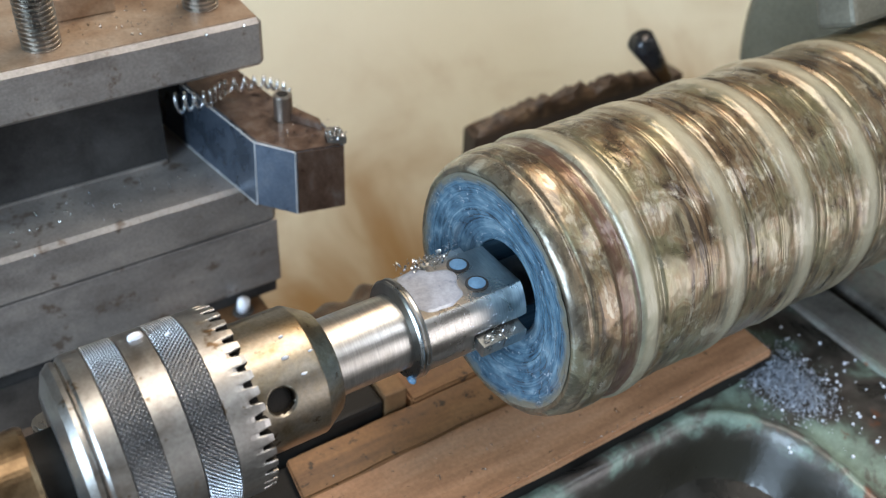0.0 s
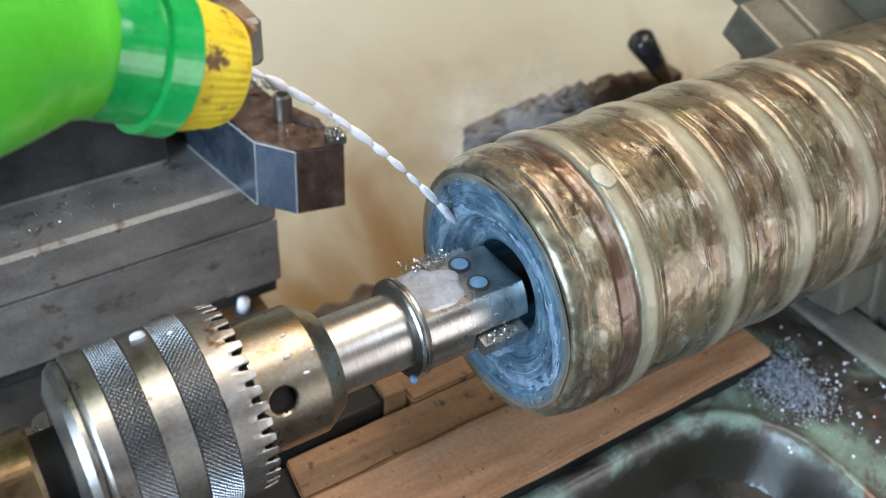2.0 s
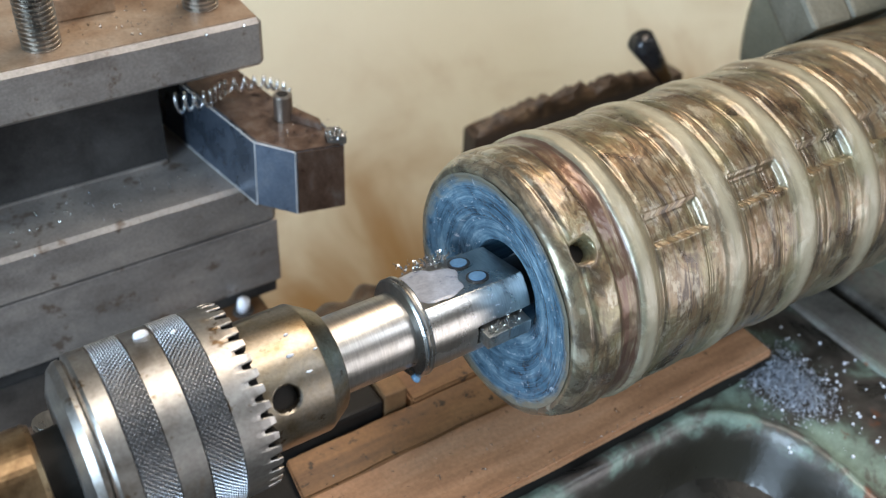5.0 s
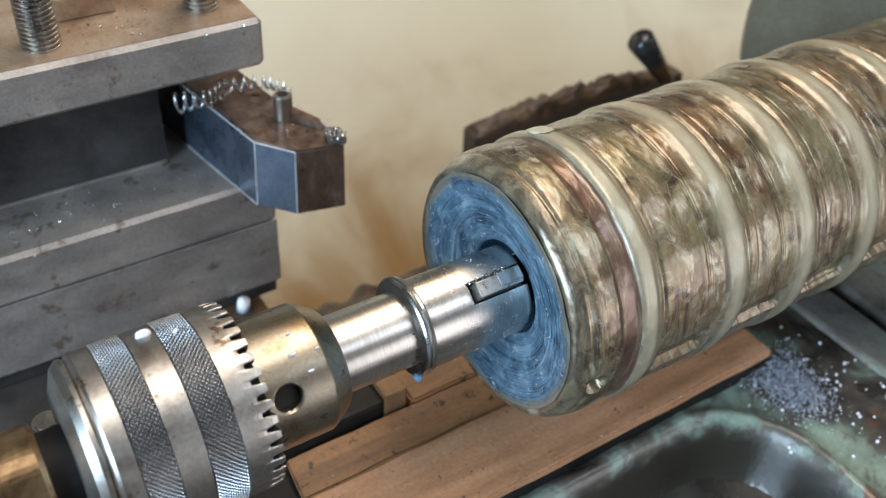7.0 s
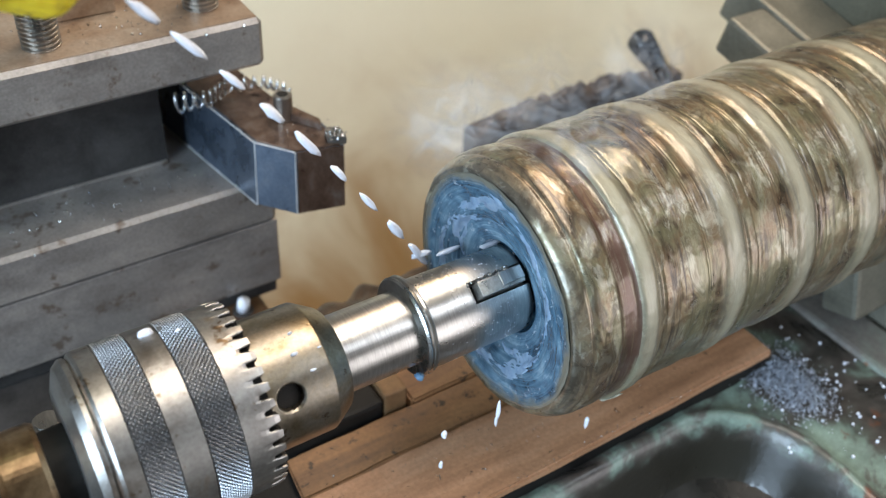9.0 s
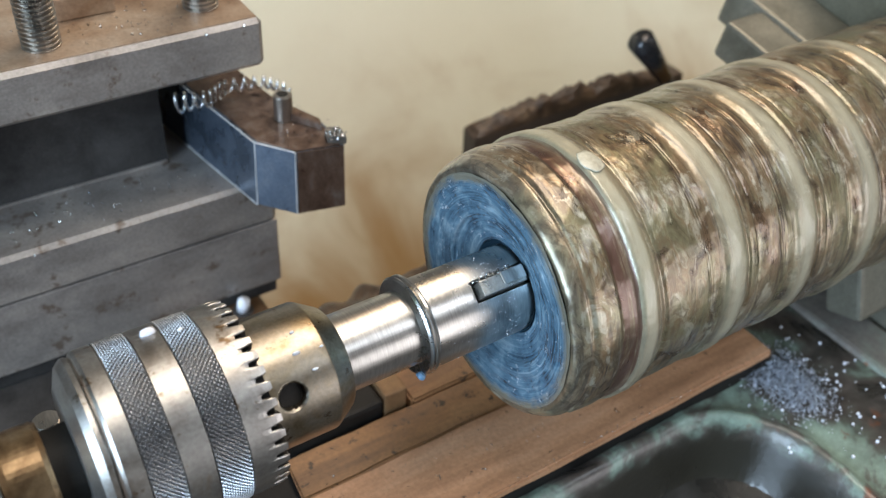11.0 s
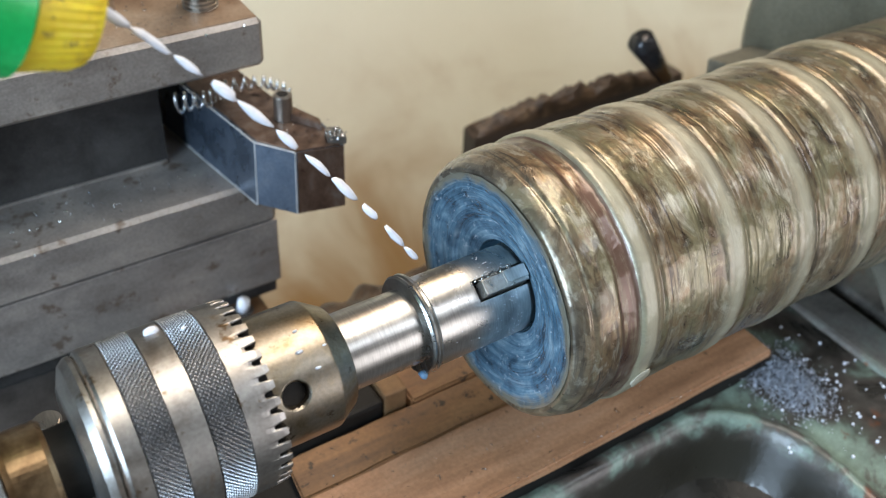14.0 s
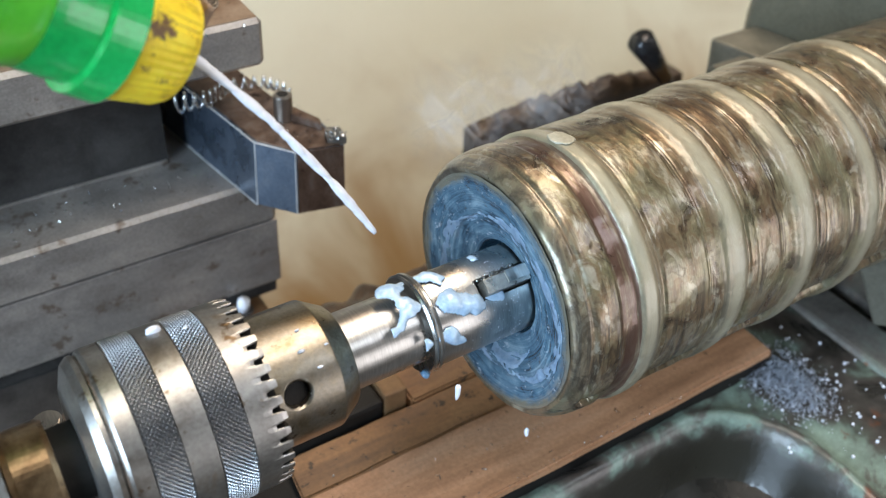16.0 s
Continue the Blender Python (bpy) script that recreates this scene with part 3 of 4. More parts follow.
def plank(x0, x1, y0, y1, z0, z1, seed):
    bm = box(x0, x1, y0, y1, z0, z1)
    bmesh.ops.subdivide_edges(bm, edges=[e for e in bm.edges if abs(e.verts[0].co.x - e.verts[1].co.x) > 0.02], cuts=40)
    for v in bm.verts:
        n = noise.noise(v.co * 45 + Vector((seed, 0, 0)))
        v.co.y += 0.0004 * n
        v.co.z += 0.0005 * n
        if v.co.x < x0 + 0.001:
            v.co.x += 0.006 * noise.noise((v.co.y * 90, v.co.z * 90, seed))
    bmesh.ops.bevel(bm, geom=[e for e in bm.edges if e.calc_face_angle(0) > 0.6], offset=0.0012, segments=2, affect="EDGES")
    return bm


for x0, x1, y0, y1, z0, z1, seed, tag in ((-0.083, 0.165, -0.031, 0.009, -0.095, -0.09, 3, "oil-stained brown wooden plank lying on the lathe bed"),
                                  (-0.082, 0.163, 0.0094, 0.0325, -0.095, -0.0906, 8, "brown wooden plank with blackened ragged end"),
                                  (-0.0145, 0.15, 0.0332, 0.062, -0.1123, -0.0902, 12, "short brown plank end with black stains")):
    tagged(finish("wooden_plank", plank(x0, x1, y0, y1, z0, z1, seed), WOOD if seed == 3 else WOODSTAINED), tag, "plank", "planks on the bed")
# the wing's front takes the same shade-black colour
saddle = empty("saddle_wing", "steel saddle wing beside the planks, painted dark with shade", "lathe saddle")
part("body", box(-0.35, -0.0285, 0.0345, 0.051, -0.1122, -0.083, 0.002), OILSHADE, saddle)
part("wiper_plate", box(-0.028, -0.0158, 0.0342, 0.05, -0.1122, -0.080, 0.0015), RUSTY, saddle, "brown oily wiper plate")
part("cover", box(-0.35, -0.03, 0.0512, 0.127, -0.1122, -0.1115, 0.0002), WOODDARK, saddle, "brown rusty cover")
ledge = empty("wooden_ledge", "dark brown oily wooden ledge behind the billet", "ledge")
part("board", plank(0.137, 0.323, 0.2, 0.216, -0.112, -0.084, 5), WOODDARK, ledge)
part("post", box(0.298, 0.322, 0.201, 0.216, -0.3, -0.1125, 0.002), WOODDARK, ledge)



def heap(x0, x1, y0, y1, z, high, wave, seed):
    """A low irregular heap of wet sludge and fine swarf with a ragged far edge."""
    bm = bmesh.new()
    nx, ny, rows = 70, 24, []
    for i in range(nx + 1):
        u, row = i / nx, []
        x = x0 + (x1 - x0) * u
        far = y1 + wave * noise.noise((x * 55, seed, 0.3)) * 2
        for j in range(ny + 1):
            v = j / ny
            y = y0 + (far - y0) * v
            hump = (max(0.0, math.sin(math.pi * v)) * max(0.0, math.sin(math.pi * u))) ** 0.45
            rough = 0.75 + 0.5 * noise.noise((x * 90, y * 90, seed)) + 0.35 * noise.noise((x * 420, y * 420, seed))
            row.append(bm.verts.new((x, y, z + high * hump * max(0.15, rough))))
        rows.append(row)
    for i in range(nx):
        for j in range(ny):
            bm.faces.new((rows[i][j], rows[i + 1][j], rows[i + 1][j + 1], rows[i][j + 1]))
    return bm


SLUDGE = surface("wet_brown_sludge", [(0.35, (0.02, 0.011, 0.006)), (0.55, (0.06, 0.034, 0.018)), (0.75, (0.16, 0.1, 0.05))], (0.3, 0.6), 0.0, (120, 120, 120), 700, 0.4, 0.0006)
tagged(finish("swarf_heap", heap(-0.07, 0.11, 0.06, 0.137, -0.1123, 0.010, 0.009, 4), SLUDGE, smooth=True), "wet brown heap of fine swarf on the bed way", "swarf", kind="stuff")
tagged(finish("swarf_heap", heap(0.138, 0.3, 0.2, 0.2155, -0.0846, 0.014, 0.0, 9), SLUDGE, smooth=True), "brown heap of swarf on the wooden ledge", "swarf", kind="stuff")

lever = empty("control_lever", "black tapered lever handle on a steel rod", "lever")
part("grip", cylinder((0.2925, 0.19, -0.0757), (0.2587, 0.19, -0.0375), 0.0055, 0.0094, 28, 0.0018), BLACKKNOB, lever, smooth=True)
part("rod", cylinder((0.3235, 0.19, -0.1118), (0.2925, 0.19, -0.0758), 0.004, 0.004, 16), BLACKSTEEL, lever)


# ---- tool post, holder and their fittings ----
def threaded(x, y, z0, z1, r):
    prof, z, k = [(z0, 0.0001), (z0, r)], z0, 0
    while z < z1:
        prof += [(z + 0.0005, r), (z + 0.0011, r * 0.84), (z + 0.0015, r * 0.84), (z + 0.0021, r)]
        z += 0.0022
    prof += [(z1 + 0.003, r * 0.9), (z1 + 0.003, 0.0001)]
    bm = turned(prof, 32)
    bm.transform(Matrix.Translation((x, y, 0)) @ Matrix.Rotation(radians(-90), 4, "Y"))
    return bm


post = empty("tool_post", "oily square steel tool post with an open slot", "tool post")
part("top_plate", box(-0.32, -0.0205, 0.164, 0.34, 0.0262, 0.0508, 0.0022, 1), OLDSTEEL, post)
part("top_skin", box(-0.318, -0.0225, 0.1662, 0.338, 0.0507, 0.0512), OLDTOP, post, "rust-stained top face")
# the recessed wall between the plates gets a darker steel than they do
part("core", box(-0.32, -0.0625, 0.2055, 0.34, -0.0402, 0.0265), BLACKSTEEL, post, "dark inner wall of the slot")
part("fillet", box(-0.3199, -0.063, 0.2036, 0.2054, -0.0401, -0.0386, 0.0005), OLDSTEEL, post)
part("bottom_plate", box(-0.32, -0.0205, 0.164, 0.34, -0.0675, -0.0402, 0.0022, 1), OLDSTEEL, post)
block = empty("compound_slide", "grey steel slide block under the tool post", "lathe slide")
part("body", box(-0.33, -0.0195, 0.1665, 0.34, -0.1125, -0.069, 0.001), OLDSTEEL, block)
part("base", box(-0.33, -0.022, 0.169, 0.34, -0.1215, -0.1128), BLACKSTEEL, block, "dark oily base plate")
# dark strip that paints the shade in the seam above the slide
part("seam_shade", box(-0.33, -0.021, 0.168, 0.339, -0.0689, -0.0676), BLACKSTEEL, block)
for bx, by in ((-0.1152, 0.182), (-0.041, 0.188)):
    bolt = empty("clamp_screw", "bright threaded clamp screw in the tool post", "screw", "tool post screws")
    part("thread", threaded(0, 0, -0.002, 0.06, 0.0083), STEEL, bolt)
    bolt.location = (bx, by, 0.0513)
nut = tagged(finish("clamp_bar", box(-0.104, -0.077, 0.199, 0.212, 0.0513, 0.062, 0.001), OLDTOP), "rusty steel clamp bar on the tool post", "clamp")

holder = empty("tool_holder", "steel turning tool holder, tinted with window light, clamped in the slot", "tool holder")
ht = [(-0.036, 0.1482, -0.004), (-0.0226, 0.1312, -0.004), (0.0014, 0.1262, -0.004), (0.0014, 0.150, -0.004), (-0.01, 0.185, -0.004), (-0.020, 0.26, -0.004), (-0.0535, 0.26, -0.004)]
hb = [((p[0] + 0.018) * 1.03 - 0.0192, (p[1] - 0.2) * 1.0 + 0.1985, -0.0398) for p in ht]
part("shank", prism(hb, ht, 0.0007), HOLDER, holder)
part("top_face", prism([(p[0] * 0.92 - 0.0016, p[1] * 0.985 + 0.0026, -0.0042) for p in ht], [(p[0] * 0.9 - 0.002, p[1] * 0.98 + 0.0034, -0.0034) for p in ht]),
     HOLDERTOP, holder, "oil-browned top face")
# thin dark plate that puts the end's shade into colour
part("end_face", prism([Vector(hb[1]) + Vector((0.0008, -0.0003, 0.0006)), Vector(hb[2]) + Vector((-0.0006, -0.0003, 0.0006)), Vector(hb[2]) + Vector((-0.0006, 0.001, 0.0006)), Vector(hb[1]) + Vector((0.0008, 0.001, 0.0006))],
                       [Vector(ht[1]) + Vector((0.0008, -0.0003, -0.0006)), Vector(ht[2]) + Vector((-0.0006, -0.0003, -0.0006)), Vector(ht[2]) + Vector((-0.0006, 0.001, -0.0006)), Vector(ht[1]) + Vector((0.0008, 0.001, -0.0006))]),
     HOLDERTOP, holder, "end face painted dark as the shaded side")
for p, q in ((ht[0], ht[1]), (ht[6], ht[0]), (ht[1], hb[1]), (ht[0], hb[0]), (hb[6], hb[0])):
    part("worn_edge", tube([Vector(p), (Vector(p) + Vector(q)) / 2, Vector(q)], 0.0003, 6), WORN, holder, "bright worn edge")
part("clamp_bolt", cylinder((-0.0145, 0.1607, -0.0036), (-0.0145, 0.1607, 0.0105), 0.0047, 0.0047, 32, 0.0006), STEEL, holder, "bright socket cap screw", smooth=False)
# black hex plate on the screw paints the shade of its socket
part("socket", cylinder((-0.0145, 0.1607, 0.0103), (-0.0145, 0.1607, 0.0109), 0.0029, 0.0029, 6), OILSHADE, holder)
part("clamp_finger", prism([(-0.0135, 0.158, -0.0036), (-0.0085, 0.163, -0.0036), (0.0, 0.148, -0.0036), (-0.0025, 0.141, -0.0036)],
                           [(-0.0135, 0.158, 0.0012), (-0.0085, 0.163, 0.0012), (-0.001, 0.148, 0.0), (-0.003, 0.142, 0.0)], 0.0005), HOLDERTOP, holder)
part("insert", prism([(-0.0055, 0.1305, -0.0036), (0.0022, 0.1255, -0.0036), (0.0035, 0.136, -0.0036), (-0.003, 0.1385, -0.0036)],
                     [(-0.0055, 0.1305, 0.0005), (0.0022, 0.1252, 0.0008), (0.0035, 0.136, 0.0008), (-0.003, 0.1385, 0.0005)], 0.0004), CARBIDE, holder, "chipped carbide insert")


part("edge_chip", chips(55, -0.001, 0.1305, 0.0006, 0.0022, 0.0026, 0.0009, 0.0012, 21), SWARF, holder, "bright chips stuck at the cutting tip")
part("fine_chip", chips(60, -0.014, 0.15, -0.0034, 0.008, 0.012, 0.0003, 0.0006, 22), SWARF, holder, "fine chips on the oily top")


def curl(path, r, turns, wire):
    pts = []
    steps = turns * 14
    for i in range(steps + 1):
        s = i / steps
        k = s * (len(path) - 1)
        j = min(int(k), len(path) - 2)
        c = Vector(path[j]).lerp(Vector(path[j + 1]), k - j)
        a = s * turns * 2 * math.pi
        rr = r * (1 - 0.45 * s) * (1 + 0.25 * noise.noise((s * 9, 0, 0)))
        pts.append(c + Vector((0.3 * math.cos(a), 0.25 * math.cos(a), math.sin(a))) * rr)
    return tube(pts, wire, 6)


tagged(finish("swarf_curl", curl([(-0.058, 0.196, -0.0015), (-0.043, 0.186, 0.0022), (-0.031, 0.192, 0.0032), (-0.012, 0.188, 0.003), (-0.004, 0.176, 0.0025)], 0.0050, 15, 0.0008), SWARF, smooth=True),
       "bright coiled metal swarf on the tool holder", "swarf")


# ---- the moving drill chuck ----
def smooth01(v):
    v = min(max(v, 0), 1)
    return v * v * (3 - 2 * v)


def knurled(x0, x1, r):
    """Crossed V grooves that leave rows of raised diamonds."""
    pitch, per = 0.00165, 10
    around = round(2 * math.pi * r / pitch / 1.1)
    n, m = around * per, round((x1 - x0) / pitch * per)
    bm = bmesh.new()
    rows = []
    for j in range(m + 1):
        x = x0 + (x1 - x0) * j / m
        row = []
        for i in range(n):
            a = 2 * math.pi * i / n
            g = 0.0
            for turn in (i + j, i - j):
                f = abs((turn / per % 1.0) - 0.5) * 2
                g = max(g, 1 - f / 0.62)
            rr = r - 0.00075 * g - (0.0007 if j in (0, m) else 0)
            row.append(bm.verts.new((x, -rr * math.cos(a), rr * math.sin(a))))
        rows.append(row)
    for p, q in zip(rows, rows[1:]):
        for i in range(n):
            k = (i + 1) % n
            bm.faces.new((p[i], q[i], q[k], p[k]))
    return bm


chuck = empty("drill_chuck", "polished steel keyed drill chuck with two knurled bands", "drill chuck")
R = 0.0338
part("rear_cap", turned([(-0.165, 0.012), (-0.165, 0.024), (-0.1625, 0.0305), (-0.160, 0.0326), (-0.1585, 0.0326), (-0.1578, 0.0318), (-0.1570, 0.0332), (-0.1560, R), (-0.1503, R), (-0.1500, R - 0.0006)], 128), CHROME, chuck, smooth=False)
part("knurled_band", knurled(-0.1500, -0.1397, R + 0.0002), KNURL, chuck)
part("sleeve", turned([(-0.1397, R - 0.0008), (-0.1394, R), (-0.1301, R), (-0.1298, R - 0.0008)], 128), CHROME, chuck)
part("knurled_band", knurled(-0.1298, -0.1188, R + 0.0002), KNURL, chuck)


def gear_ring(rims):
    teeth, per = 38, 14
    n = teeth * per
    bm = bmesh.new()
    rows = []
    for s, r in rims:
        row = []
        for i in range(n):
            a = 2 * math.pi * i / n
            ph = abs((i / per) % 1.0 - 0.5) * 2
            tip = smooth01((ph - 0.24) / 0.3)
            end = -0.1104 + 0.0044 * tip
            x = -0.1188 + (end + 0.1188) * s
            row.append(bm.verts.new((x, -r * math.cos(a), r * math.sin(a))))
        rows.append(row)
    for p, q in zip(rows, rows[1:]):
        for i in range(n):
            k = (i + 1) % n
            bm.faces.new((p[i], q[i], q[k], p[k]))
    return bm


# black filler and black flanks paint the shade between the ring's teeth
part("ring_filler", turned([(-0.1187, 0.0304), (-0.1068, 0.0304), (-0.1066, 0.0245)], 96), OILSHADE, chuck, "black filler shading the gap in the key ring")
part("gear_ring", gear_ring(((0, R - 0.0008), (0.03, R), (0.3, R), (0.62, R), (0.86, R - 0.0001), (1.0, R - 0.0004), (1.0, R - 0.0009))), CHROME, chuck, "toothed steel key ring")
part("tooth_flank", gear_ring(((1.0, R - 0.0009), (1.0, 0.0292), (0.2, 0.0288), (0.0, 0.0285))), OILSHADE, chuck, "tooth flanks painted black as shade")


def nose():
    hx, ha, hr = -0.0979, radians(30.5), 0.0046
    prof = [(-0.113, 0.0235)] + [(-0.1128 + 0.0004 * i, 0.0243) for i in range(78)] + [(-0.0814, 0.0241), (-0.0742, 0.0196), (-0.0735, 0.0188), (-0.0735, 0.0145)]

    def dent(x, r, a):
        if r < 0.0242:
            return x, r
        d = (a - ha + math.pi) % (2 * math.pi) - math.pi
        q = math.hypot(x - hx, d * r)
        if q < hr:
            return x, r - 0.011
        return x, r - 0.0009 * smooth01((hr + 0.0009 - q) / 0.0009)
    return turned(prof, 420, dent)


part("nose", nose(), WARMSTEEL, chuck, "steel nose with a round key hole")
# black plug near the surface stands in for the hole's inner shade
part("key_hole_shade", cylinder((-0.0979, -0.0181, 0.01065), (-0.0979, -0.0118, 0.0070), 0.0044, 0.0044, 32), OILSHADE, chuck, "black plug for the shade in the round key hole")
part("stub", turned([(-0.1735, 0.0128), (-0.164, 0.0132)], 64), OILSHADE, chuck, "dark oily neck")
part("arbor", turned([(-0.1885, 0.0135), (-0.188, 0.0165), (-0.186, 0.0172), (-0.1750, 0.0172), (-0.1733, 0.0163), (-0.173, 0.0120)], 64), BRASS, chuck, "brassy worn arbor ring")
part("quill", turned([(-0.33, 0.022), (-0.1905, 0.022), (-0.1886, 0.0205), (-0.1884, 0.013)], 64), CHROME, chuck, "bright tailstock quill")
for k, (da, w) in enumerate(((58, 3), (45, 6), (33, 9), (22, 5))):
    bm = box(-0.1362 + 0.0002 * k, -0.1345, -0.0002, 0.0002, -0.0002 * w / 3, 0.0002 * w / 3)
    bm.transform(Matrix.Rotation(radians(-da), 4, "X") @ Matrix.Translation((0, -R + 0.0003, 0)))
    part("engraved_bar", bm, ENGRAVE, chuck)
for k, (dx, da, s) in enumerate(((-0.1333, 108, 0.0021), (-0.124, 100, 0.0008), (-0.092, 62, 0.0011), (-0.088, 45, 0.0009), (-0.09, 80, 0.0007), (-0.083, 60, 0.0006))):
    rr = (R if dx < -0.11 else 0.0243) + 0.0003
    bm = blob(s, (1.3, 1, 0.6), (0, 0, 0), 0.2, 2, k)
    bm.transform(Matrix.Rotation(radians(-da), 4, "X") @ Matrix.Translation((dx, -rr, 0)))
    part("coolant_drop", bm, MILK, chuck, "white coolant drop", smooth=True)

# ---- the drill: shank, collar, body with a flat, slot and blade. Blade points to -y at turn 0, the flat looks up ----
drill = empty("spade_drill", "bright steel spade drill wet with milky coolant", "drill")
part("shank", turned([(-0.078, 0.0145), (-0.0765, 0.0149), (-0.0425, 0.0149), (-0.042, 0.0150)], 96), STEEL, drill, smooth=False)
part("collar", turned([(-0.0428, 0.0149), (-0.0424, 0.0192), (-0.0416, 0.0199), (-0.0408, 0.0195), (-0.0404, 0.0188), (-0.0398, 0.0198), (-0.0388, 0.0200), (-0.0380, 0.0192), (-0.0378, 0.0187)], 96), STEEL, drill, "coolant-wet collar")


def drill_body():
    prof = [(-0.0378, 0.0002), (-0.0378, 0.0187)] + [(-0.0376 + 0.00094 * i, 0.0187) for i in range(44)] + [(0.0058, 0.0184), (0.006, 0.0002)]

    def cut(x, r, a):
        if r < 0.001:
            return x, r
        d = (a - radians(101) + math.pi) % (2 * math.pi) - math.pi
        lim = 0.0132
        if abs(d) < radians(80) and r * math.cos(d) > lim and x > -0.0377:
            r = lim / math.cos(d)
        for c in (0.0, math.pi):
            e = (a - c + math.pi) % (2 * math.pi) - math.pi
            if -0.0182 < x < 0.007 and abs(e) < 1.2 and abs(r * math.sin(e)) < 0.0041:
                r = min(r, 0.0135)
        return x, r
    return turned(prof, 288, cut)


part("body", drill_body(), STEEL, drill)
# added core, coloured dark to keep the bore's gap in shade
part("core", turned([(0.0056, 0.0105), (0.035, 0.0105), (0.04, 0.001)], 48), BLACKSTEEL, drill, "dark core inside the bore")
blade = part("blade", box(-0.0175, 0.0018, -0.0236, 0.0236, -0.0036, 0.0026, 0.0005), CARBIDE, drill, "grey blade seated in the slot")
part("cutting_edge", box(-0.008, 0.0022, -0.0239, 0.0239, -0.0022, 0.0030, 0.0004), STEEL, blade)
for sx, sy in ((-0.0096, -0.006), (-0.0095, 0.0072)):
    u, n_ = Vector((0, math.sin(radians(101)), math.cos(radians(101)))), Vector((0, -math.cos(radians(101)), math.sin(radians(101))))
    c = Vector((sx, 0, 0)) + n_ * 0.0132 + Vector((0, n_.z, -n_.y)) * sy
    s = part("set_screw", cylinder(c - n_ * 0.002, c + n_ * 0.0005, 0.0045, 0.0045, 32), BLACKSTEEL, drill, "recessed set screw under coolant tinted with blue light")
    part("coolant_pool", cylinder(c + n_ * 0.0002, c + n_ * 0.0008, 0.0034, 0.0034, 32), BLUEFILM, s)


def film_patch():
    n_ = Vector((0, -math.cos(radians(101)), math.sin(radians(101))))
    t_ = Vector((0, n_.z, -n_.y))
    bm = bmesh.new()
    ring = []
    for i in range(40):
        a = 2 * math.pi * i / 40
        k = 1 + 0.28 * noise.noise((math.cos(a) * 1.6, math.sin(a) * 1.6, 2))
        ring.append(Vector((-0.0265 + 0.0122 * k * math.cos(a), 0, 0)) + n_ * 0.01325 + t_ * (0.0004 + 0.0122 * k * math.sin(a)))
    lo = [bm.verts.new(p) for p in ring]
    mid = [bm.verts.new((p - Vector((-0.0265, 0, 0)) - n_ * 0.0132) * 0.9 + Vector((-0.0265, 0, 0)) + n_ * 0.0136) for p in ring]
    for i in range(40):
        bm.faces.new((lo[i], lo[(i + 1) % 40], mid[(i + 1) % 40], mid[i]))
    bm.faces.new(mid)
    bmesh.ops.recalc_face_normals(bm, faces=bm.faces[:])
    return bm


FILM = surface("thin_milky_film", [(0.3, (0.27, 0.29, 0.34)), (0.7, (0.38, 0.4, 0.46))], (0.25, 0.4), 0.0, (150, 150, 150), 500, 0.03, coat=0.2)
part("coolant_film", film_patch(), FILM, drill, "thin film of milky coolant")


for k, (da, sx) in enumerate(((-62, -0.0405), (-80, -0.0385), (-48, -0.0422))):
    bm = blob(0.0019, (0.9, 1.0, 0.8), (0, 0, 0), 0.25, 2, k + 3)
    bm.transform(Matrix.Rotation(radians(-da), 4, "X") @ Matrix.Translation((sx, -0.0198, 0)))
    part("coolant_drop", bm, BLUEFILM, chuck, "bluish coolant drop hanging from the collar", smooth=True)


part("chip_clump", chips(130, -0.009, -0.0205, 0.0030, 0.004, 0.0016, 0.0007, 0.0009, 1), SWARF, drill, "bright chips on the blade")
part("chip_clump", chips(110, -0.019, 0.0158, 0.0112, 0.0055, 0.0014, 0.0018, 0.0014, 2), SWARF, drill, "bright chips on the blade")

def specks(count, seed):
    """Fine beads of coolant spattered over the drill body."""
    rnd = random.Random(seed)
    out = bmesh.new()
    for _ in range(count):
        a, x = rnd.uniform(0, 2 * math.pi), -0.0015 - abs(rnd.gauss(0, 0.013))
        if x < -0.037 or abs(math.sin(a)) < 0.24 or 0.8 < a < 2.8:
            continue
        r = 0.0187
        bmesh.ops.create_icosphere(out, subdivisions=1, radius=rnd.uniform(0.0001, 0.00026), matrix=Matrix.Translation((x, -r * math.cos(a), r * math.sin(a))))
    return out


part("coolant_specks", specks(380, 44), MILK, drill, "fine spatter of coolant beads", smooth=True)

# ---- the turning billet. The round hole sits at angle 0, the pale lump a third of a turn ahead ----
def billet_radius(x):
    if x < 0.014:
        r = 0.0495 + 0.0070 * math.sqrt(max(1 - ((0.014 - x) / 0.0152) ** 2, 0))
    else:
        r = 0.0565
    for k, c in enumerate(RINGS):
        r += 0.0010 * math.exp(-((x - c) / (0.0038 if k == 0 else 0.0056)) ** 6)
        r -= 0.0007 * math.exp(-((x - c - 0.0072) / 0.0011) ** 2)
        for off, deep in ((-0.0125, 0.00022), (-0.0137, 0.0003), (-0.0148, 0.0002), (0.0125, 0.00018)):
            r -= deep * math.exp(-((x - c - off) / 0.00045) ** 2) if k else 0.0
    r -= 0.0007 * math.exp(-((x - 0.0062) / 0.0009) ** 2)
    r -= 0.0013 * math.exp(-((x - 0.0228) / 0.0047) ** 8)
    return r


